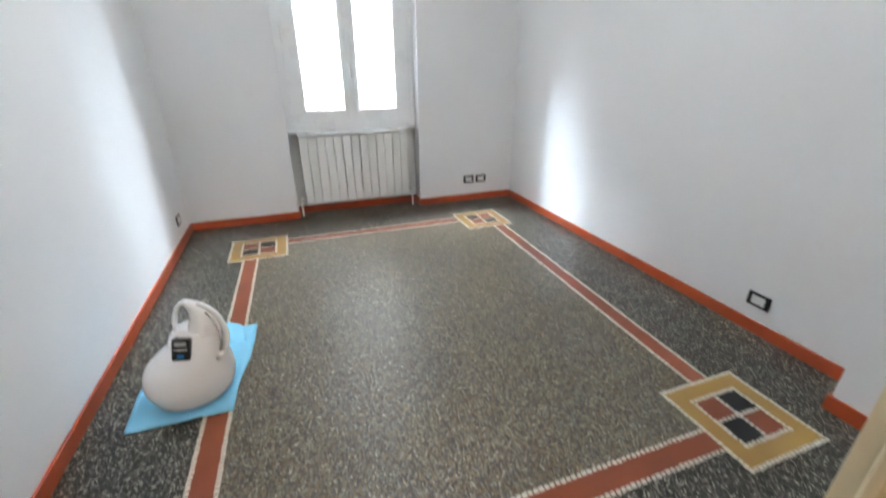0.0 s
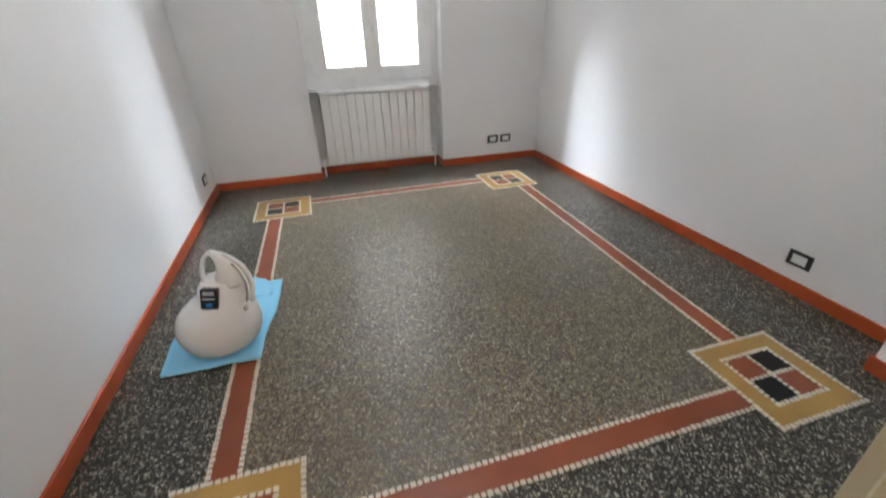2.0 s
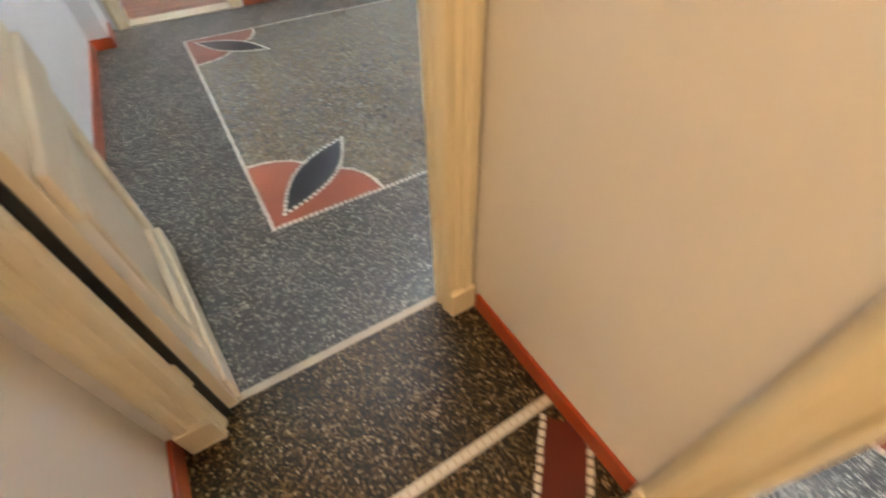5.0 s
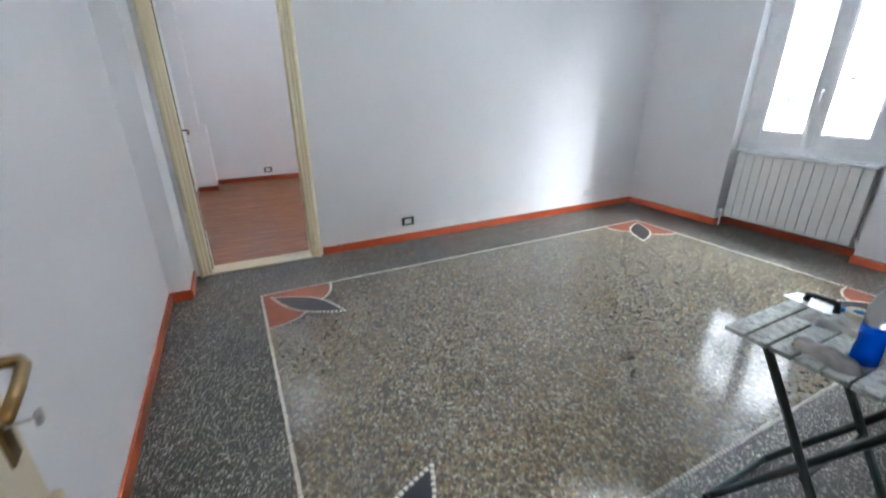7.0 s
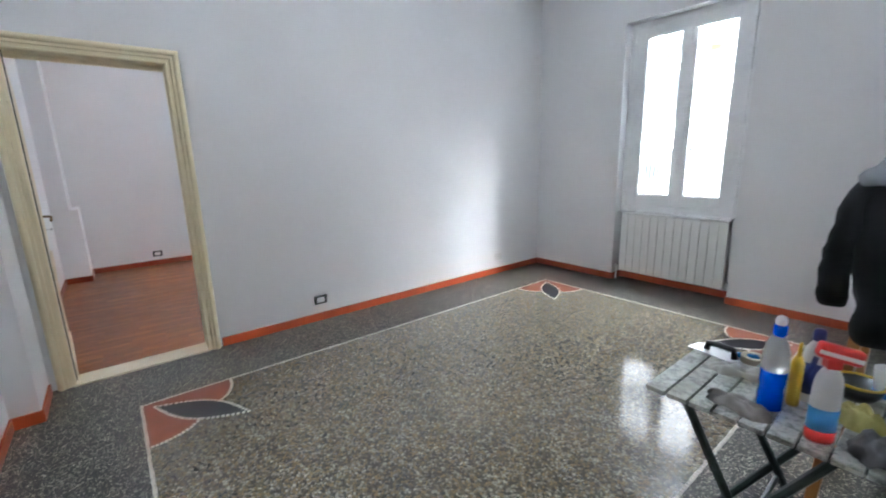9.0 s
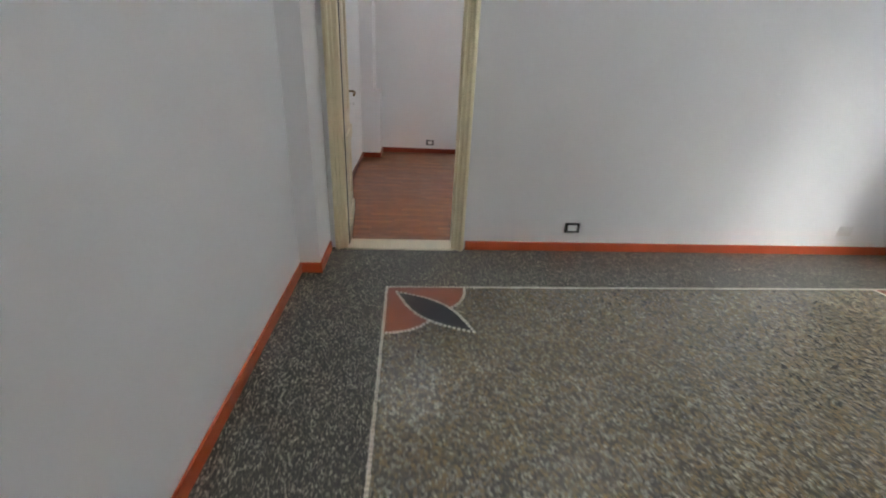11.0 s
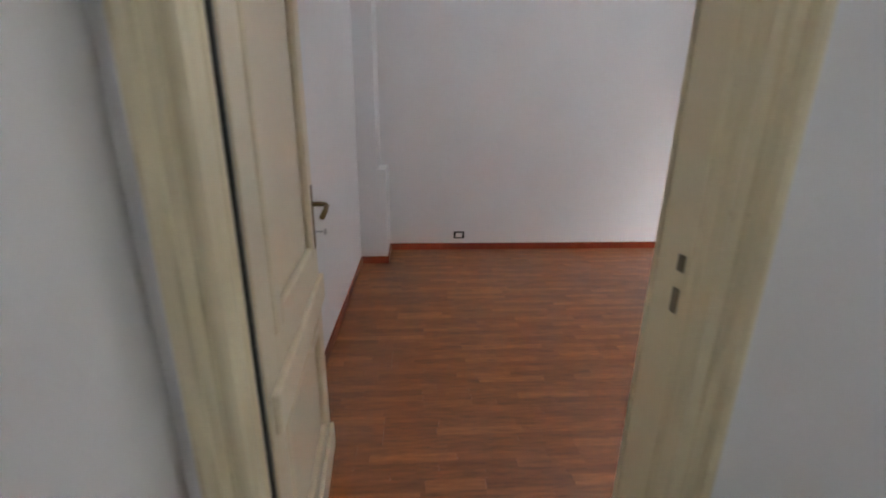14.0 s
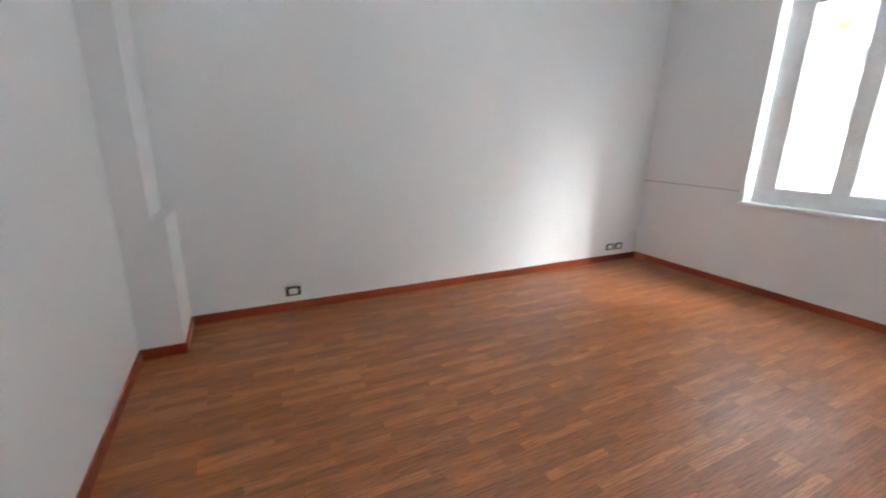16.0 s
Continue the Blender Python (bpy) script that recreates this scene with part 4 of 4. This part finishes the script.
for y, s in ((-0.19, 1), (-0.165, -1), (0.165, 1), (0.19, -1)):
    bm = tube(bmesh.new(), [(-0.175 * s, y, TZ - 0.02), (0.205 * s, y, 0.012)], 0.013, 8)
    part("leg", bm, LEG, table)
for x in (-0.205, 0.205):
    part("crossbar", tube(bmesh.new(), [(x, -0.19, 0.02), (x, 0.19, 0.02)], 0.011, 8), LEG, table)
part("pivot_bar", tube(bmesh.new(), [(0.01, -0.20, 0.35), (0.01, 0.20, 0.35)], 0.008, 8), LEG, table)


def put(name, x, y, label, category, turn=0.0):
    return empty(name, pose(x, y, TZ, 0, 0, turn), label, category)


r = put("liquid_bottle", -1.49, 1.01, "clear plastic bottle half full of blue liquid on the table", "bottle", 10)
r.scale = (0.84, 0.84, 0.94)
part("liquid", lathe(bmesh.new(), [(0.030, 0.001), (0.037, 0.006), (0.036, 0.05), (0.033, 0.07), (0.037, 0.09), (0.036, 0.125)], 20), LIQUID, r, "bright blue liquid", True)
part("bottle_body", lathe(bmesh.new(), [(0.036, 0.1255), (0.038, 0.15), (0.037, 0.185), (0.026, 0.215), (0.015, 0.232)], 20), CLEAR, r, smooth=True)
part("neck", lathe(bmesh.new(), [(0.016, 0.232), (0.019, 0.24), (0.019, 0.262), (0.015, 0.267)], 18), LIQUID, r, "blue neck", True)
part("cap", lathe(bmesh.new(), [(0.014, 0.267), (0.016, 0.27), (0.014, 0.288), (0.007, 0.293)], 16), PLASTIC_WHITE, r, "white nozzle cap", True)

r = put("spray_bottle", -1.37, 0.935, "white spray bottle with red trigger and blue label on the table", "spray bottle", 35)
r.scale = (0.84, 0.84, 0.94)
part("bottle_body", loft(bmesh.new(), smooth_rings([(0.001, 0, 0, 0.032, 0.024), (0.012, 0, 0, 0.036, 0.027), (0.13, 0, 0, 0.036, 0.027), (0.18, 0, 0, 0.032, 0.024), (0.205, 0, 0, 0.020, 0.018), (0.215, 0, 0, 0.014, 0.014)], 3), 24), PLASTIC_WHITE, r, smooth=True)
part("label", loft(bmesh.new(), [(0.035, 0, 0, 0.0368, 0.0278), (0.10, 0, 0, 0.0368, 0.0278)], 24), SKY_LABEL, r, "blue printed label", True)
part("base_band", loft(bmesh.new(), [(0.004, 0, 0, 0.0355, 0.0265), (0.012, 0, 0, 0.0374, 0.0284), (0.038, 0, 0, 0.0374, 0.0284)], 24), RED_PL, r, "red base band", True)
bm = bx(-0.042, 0.068, -0.016, 0.016, -0.02, 0.022, bev=0.009)
bm.transform(pose(0, 0, 0.252, 0, 12, 0))
box(bm, -0.018, 0.018, -0.018, 0.018, 0.210, 0.240, bev=0.004)
part("spray_head", bm, RED_PL, r, "red spray head")
hb = bx(-0.040, 0.066, -0.0172, 0.0172, -0.008, 0.003, bev=0.001)
hb.transform(pose(0, 0, 0.252, 0, 12, 0))
part("head_band", hb, PLASTIC_WHITE, r, "white band")
part("trigger", tube(bmesh.new(), [(-0.040, 0, 0.236), (-0.044, 0, 0.215), (-0.052, 0, 0.19)], 0.007, 8), NAVY, r, "navy trigger")

r = put("detergent_bottle", -1.425, 1.135, "white detergent bottle with navy cap among the bottles", "bottle", 20)
r.scale = (0.84, 0.84, 0.94)
part("bottle_body", loft(bmesh.new(), smooth_rings([(0.001, 0, 0, 0.036, 0.024), (0.15, 0, 0, 0.036, 0.024), (0.19, 0, 0, 0.02, 0.018), (0.20, 0, 0, 0.013, 0.013)], 3), 20), PLASTIC_WHITE, r, smooth=True)
part("cap", lathe(bmesh.new(), [(0.017, 0.20), (0.018, 0.203), (0.017, 0.23), (0.012, 0.236)], 16), NAVY, r, "navy cap", True)
part("label", loft(bmesh.new(), [(0.03, 0, 0, 0.0368, 0.0248), (0.13, 0, 0, 0.0368, 0.0248)], 20), NAVY, r, "navy label", True)

r = put("glue_tube", -1.452, 1.075, "slim yellow plastic tube standing beside the bottles", "tube")
part("tube_body", lathe(bmesh.new(), [(0.014, 0.001), (0.016, 0.01), (0.015, 0.13), (0.008, 0.15)], 14), YELLOW, r, smooth=True)
part("tip", lathe(bmesh.new(), [(0.006, 0.15), (0.003, 0.19)], 10), YELLOW, r)


def rag(x, y, sx, sy, h, turn, label, material=RAG, seed=1.0):
    root = put("rag", x, y, label, "rag", turn)
    bm = bmesh.new()
    nu, nv = 22, 14
    g = []
    for i in range(nu + 1):
        row = []
        for j in range(nv + 1):
            u, v = i / nu * 2 - 1, j / nv * 2 - 1
            e = max(0.0, 1 - (u * u + v * v * 0.9) ** 1.5)
            k = 1 + 0.22 * noise.noise(Vector((u * 2, v * 2, seed)))
            z = 0.0008 + h * e ** 0.6 * (0.75 + 0.5 * noise.noise(Vector((u * 3, v * 3, seed + 5)))) if e > 0 else 0.0008
            q = max(1.0, math.sqrt(u * u + v * v))
            row.append(bm.verts.new((u / q * sx * k, v / q * sy * k, z)))
        g.append(row)
    for i in range(nu):
        for j in range(nv):
            bm.faces.new((g[i][j], g[i + 1][j], g[i + 1][j + 1], g[i][j + 1]))
    part("folds", bm, material, root, smooth=True)
    return root


rag(-1.545, 0.945, 0.085, 0.04, 0.035, -12, "crumpled dirty grey rag near the table edge")
rag(-1.60, 1.165, 0.09, 0.045, 0.035, 15, "pale dusty cloth lying in the middle of the table", paint("pale_dusty_cloth", (0.42, 0.41, 0.38), 0.9, 0.4, 30, 0.6), 4.0)
rag(-1.315, 1.10, 0.05, 0.06, 0.055, 30, "yellow and grey cloth beside the spray bottle", paint("yellow_green_cloth", (0.42, 0.38, 0.12), 0.9, 0.5, 30, 0.5), 8.0)
rag(-1.27, 0.965, 0.05, 0.075, 0.05, 12, "dark grey work cloth heaped at the table corner", paint("dark_cloth", (0.035, 0.035, 0.036), 0.9, 0.4, 40, 0.6), 21.0)
rag(-1.54, 1.26, 0.06, 0.03, 0.022, -20, "pale teal cloth near the trowel", paint("teal_cloth", (0.20, 0.28, 0.27), 0.9, 0.3, 30, 0.5), 12.0)

r = put("trowel", -1.70, 1.265, "steel plastering trowel with a black handle on the table", "trowel", -12)
part("blade", bx(-0.09, 0.07, -0.035, 0.035, 0.001, 0.0035, bev=0.0006), STEEL, r, "shiny steel blade")
part("handle", tube(bmesh.new(), [(-0.04, 0, 0.006), (-0.035, 0, 0.03), (0.0, 0, 0.036), (0.05, 0, 0.036), (0.055, 0, 0.006)], 0.011, 12), PLASTIC_BLACK, r, "black handle", True)
r = put("scraper", -1.655, 1.285, "small scraper with a blue handle on the table", "scraper", 20)
part("blade", bx(-0.05, 0.0, -0.022, 0.022, 0.001, 0.003), STEEL, r, "steel blade")
part("handle", tube(bmesh.new(), [(0.0, 0, 0.009), (0.03, 0, 0.012), (0.08, 0, 0.012)], 0.0095, 12), BLUE, r, "blue handle", True)
r = put("tape_roll", -1.60, 1.285, "pale roll of masking tape on the table", "tape")
bm = bmesh.new()
rings = [[bm.verts.new((rad * math.cos(a * math.pi / 12), rad * math.sin(a * math.pi / 12), z)) for a in range(24)] for rad, z in ((0.022, 0.001), (0.036, 0.001), (0.036, 0.024), (0.022, 0.024))]
for k in range(4):
    for a in range(24):
        bm.faces.new((rings[k][a], rings[k][(a + 1) % 24], rings[(k + 1) % 4][(a + 1) % 24], rings[(k + 1) % 4][a]))
part("roll", bm, paint("cream_tape", (0.6, 0.55, 0.42), 0.6), r)
r = put("bowl", -1.34, 1.255, "black plastic bowl with a yellow rim on the table", "bowl")
bm = lathe(bmesh.new(), [(0.035, 0.001), (0.05, 0.02), (0.058, 0.05), (0.053, 0.05), (0.045, 0.02), (0.03, 0.008)], 24)
part("bowl_body", bm, PLASTIC_BLACK, r, smooth=True)
part("rim", tube(bmesh.new(), [(0.0575 * math.cos(a * math.pi / 12), 0.0575 * math.sin(a * math.pi / 12), 0.052) for a in range(25)], 0.004, 8), YELLOW, r, "yellow rim", True)
r = put("plastic_cup", -1.285, 1.30, "white plastic cup with a blue band on the table", "cup")
part("cup_body", lathe(bmesh.new(), [(0.026, 0.001), (0.036, 0.095), (0.034, 0.095), (0.024, 0.006)], 20), PLASTIC_WHITE, r, smooth=True)
part("band", lathe(bmesh.new(), [(0.0285, 0.012), (0.0305, 0.03)], 20), BLUE, r, "blue band", True)

# the wooden stepladder and the jacket on it
lad = empty("stepladder", pose(-1.325, 1.93, 0), "varnished brown wooden stepladder with a jacket hung over its top", "stepladder")
for s in (-1, 1):
    bm = bx(-0.018, 0.018, -0.032, 0.032, 0, 1.52, bev=0.003)
    bm.transform(pose(s * 0.115, -0.20, 0.004, -6.5, -s * 2.6, 0))
    part("front_rail", bm, WOOD, lad)
    bm = bx(-0.014, 0.014, -0.02, 0.02, 0, 1.48, bev=0.003)
    bm.transform(pose(s * 0.085, 0.25, 0.004, 8.5, -s * 1.4, 0))
    part("rear_rail", bm, WOOD, lad)
for k in range(5):
    z = 0.24 + 0.25 * k
    y = -0.20 + z * 0.114
    part("tread", bx(-0.092 + 0.010 * k, 0.092 - 0.010 * k, y - 0.045, y + 0.045, z - 0.012, z + 0.012, bev=0.003), WOOD, lad)
part("top_board", bx(-0.055, 0.055, -0.06, 0.06, 1.51, 1.535, bev=0.004), WOOD, lad)

jack = empty("jacket", pose(-1.35, 1.86, 0), "black jacket with a grey fleece hood hanging on the wooden stepladder", "jacket")


def crumple(bm, amount, scale):
    bm.normal_update()
    for v in bm.verts:
        v.co += v.normal * noise.noise(v.co * scale) * amount
    return bm


bm = loft(bmesh.new(), smooth_rings([(0.71, 0.02, -0.02, 0.06, 0.08), (0.735, 0.018, -0.02, 0.092, 0.11), (0.88, 0.005, -0.02, 0.105, 0.125), (1.08, -0.002, -0.02, 0.112, 0.13), (1.24, -0.005, -0.02, 0.11, 0.12), (1.32, 0.0, -0.02, 0.10, 0.10), (1.40, 0.01, -0.01, 0.06, 0.07)], 6), 40)
part("torso", crumple(bm, 0.034, 8), JACKET, jack, smooth=True)
for pts in ([(-0.085, -0.04, 1.31), (-0.125, -0.06, 1.20), (-0.14, -0.07, 1.05), (-0.145, -0.07, 0.93), (-0.142, -0.07, 0.84)], [(0.085, 0.02, 1.30), (0.105, 0.05, 1.15), (0.10, 0.06, 1.0), (0.08, 0.06, 0.87)]):
    bm = tube(bmesh.new(), [Vector(pts[min(int(i / 6), len(pts) - 2)]).lerp(Vector(pts[min(int(i / 6), len(pts) - 2) + 1]), i / 6 - min(int(i / 6), len(pts) - 2)) for i in range((len(pts) - 1) * 6 + 1)], 0.042, 16)
    part("sleeve", crumple(crumple(bm, 0.024, 9), 0.008, 24), JACKET, jack, smooth=True)
bm = loft(bmesh.new(), smooth_rings([(1.30, -0.03, -0.05, 0.10, 0.07), (1.335, -0.03, -0.05, 0.105, 0.085), (1.41, 0.0, -0.03, 0.080, 0.09), (1.48, 0.018, 0.0, 0.058, 0.08), (1.55, 0.035, 0.02, 0.036, 0.06), (1.60, 0.042, 0.03, 0.015, 0.03)], 6), 40)
part("hood", crumple(crumple(bm, 0.034, 8), 0.012, 24), HOOD, jack, "grey fleece hood", True)


# ---- laminate floor ----
def plank_mesh(name, seed, length):
    rnd = random.Random(seed)
    bm = bmesh.new()
    w = 0.0488
    for s in range(4):
        y = 0.0
        first = rnd.uniform(0.10, 0.4)
        while y < length - 0.001:
            step = first if y == 0 else rnd.uniform(0.3, 0.46)
            e = min(length, y + step)
            if length - e < 0.08:
                e = length
            box(bm, s * w + 0.00015, (s + 1) * w - 0.00015, y + 0.00015, e - 0.00015, -0.0085, 0.0)
            y = e
    me = bpy.data.meshes.new(name)
    bmesh.ops.recalc_face_normals(bm, faces=bm.faces)
    bm.to_mesh(me)
    bm.free()
    me.materials.append(LAMINATE)
    return me


floor_bed = bpy.data.objects["floor_bedroom"]
kinds = [plank_mesh("plank", k, 1.28) for k in range(7)]
row, x = 0, -8.565
while x < -4.935 - 0.01:
    y = -0.955 - (row * 0.43) % 1.28
    while y < 4.24:
        y0, y1 = max(y, -0.955), min(y + 1.28, 4.245)
        me = kinds[random.randrange(7)] if (y1 - y0) > 1.27 else plank_mesh("plank", row * 7 + 50, y1 - y0) if y1 - y0 > 0.03 else None
        if me and x + 0.195 <= -4.933:
            ob = new("plank", me)
            ob.parent = floor_bed
            ob.location = (x, y0, 0)
        y += 1.28
    x += 0.1953
    row += 1
setting("floor_edge_strip", bx(x - 0.1955 if x - 0.1955 < -4.955 else -4.955, -4.933, -0.955, 4.245, -0.009, -0.0008), LAMINATE)
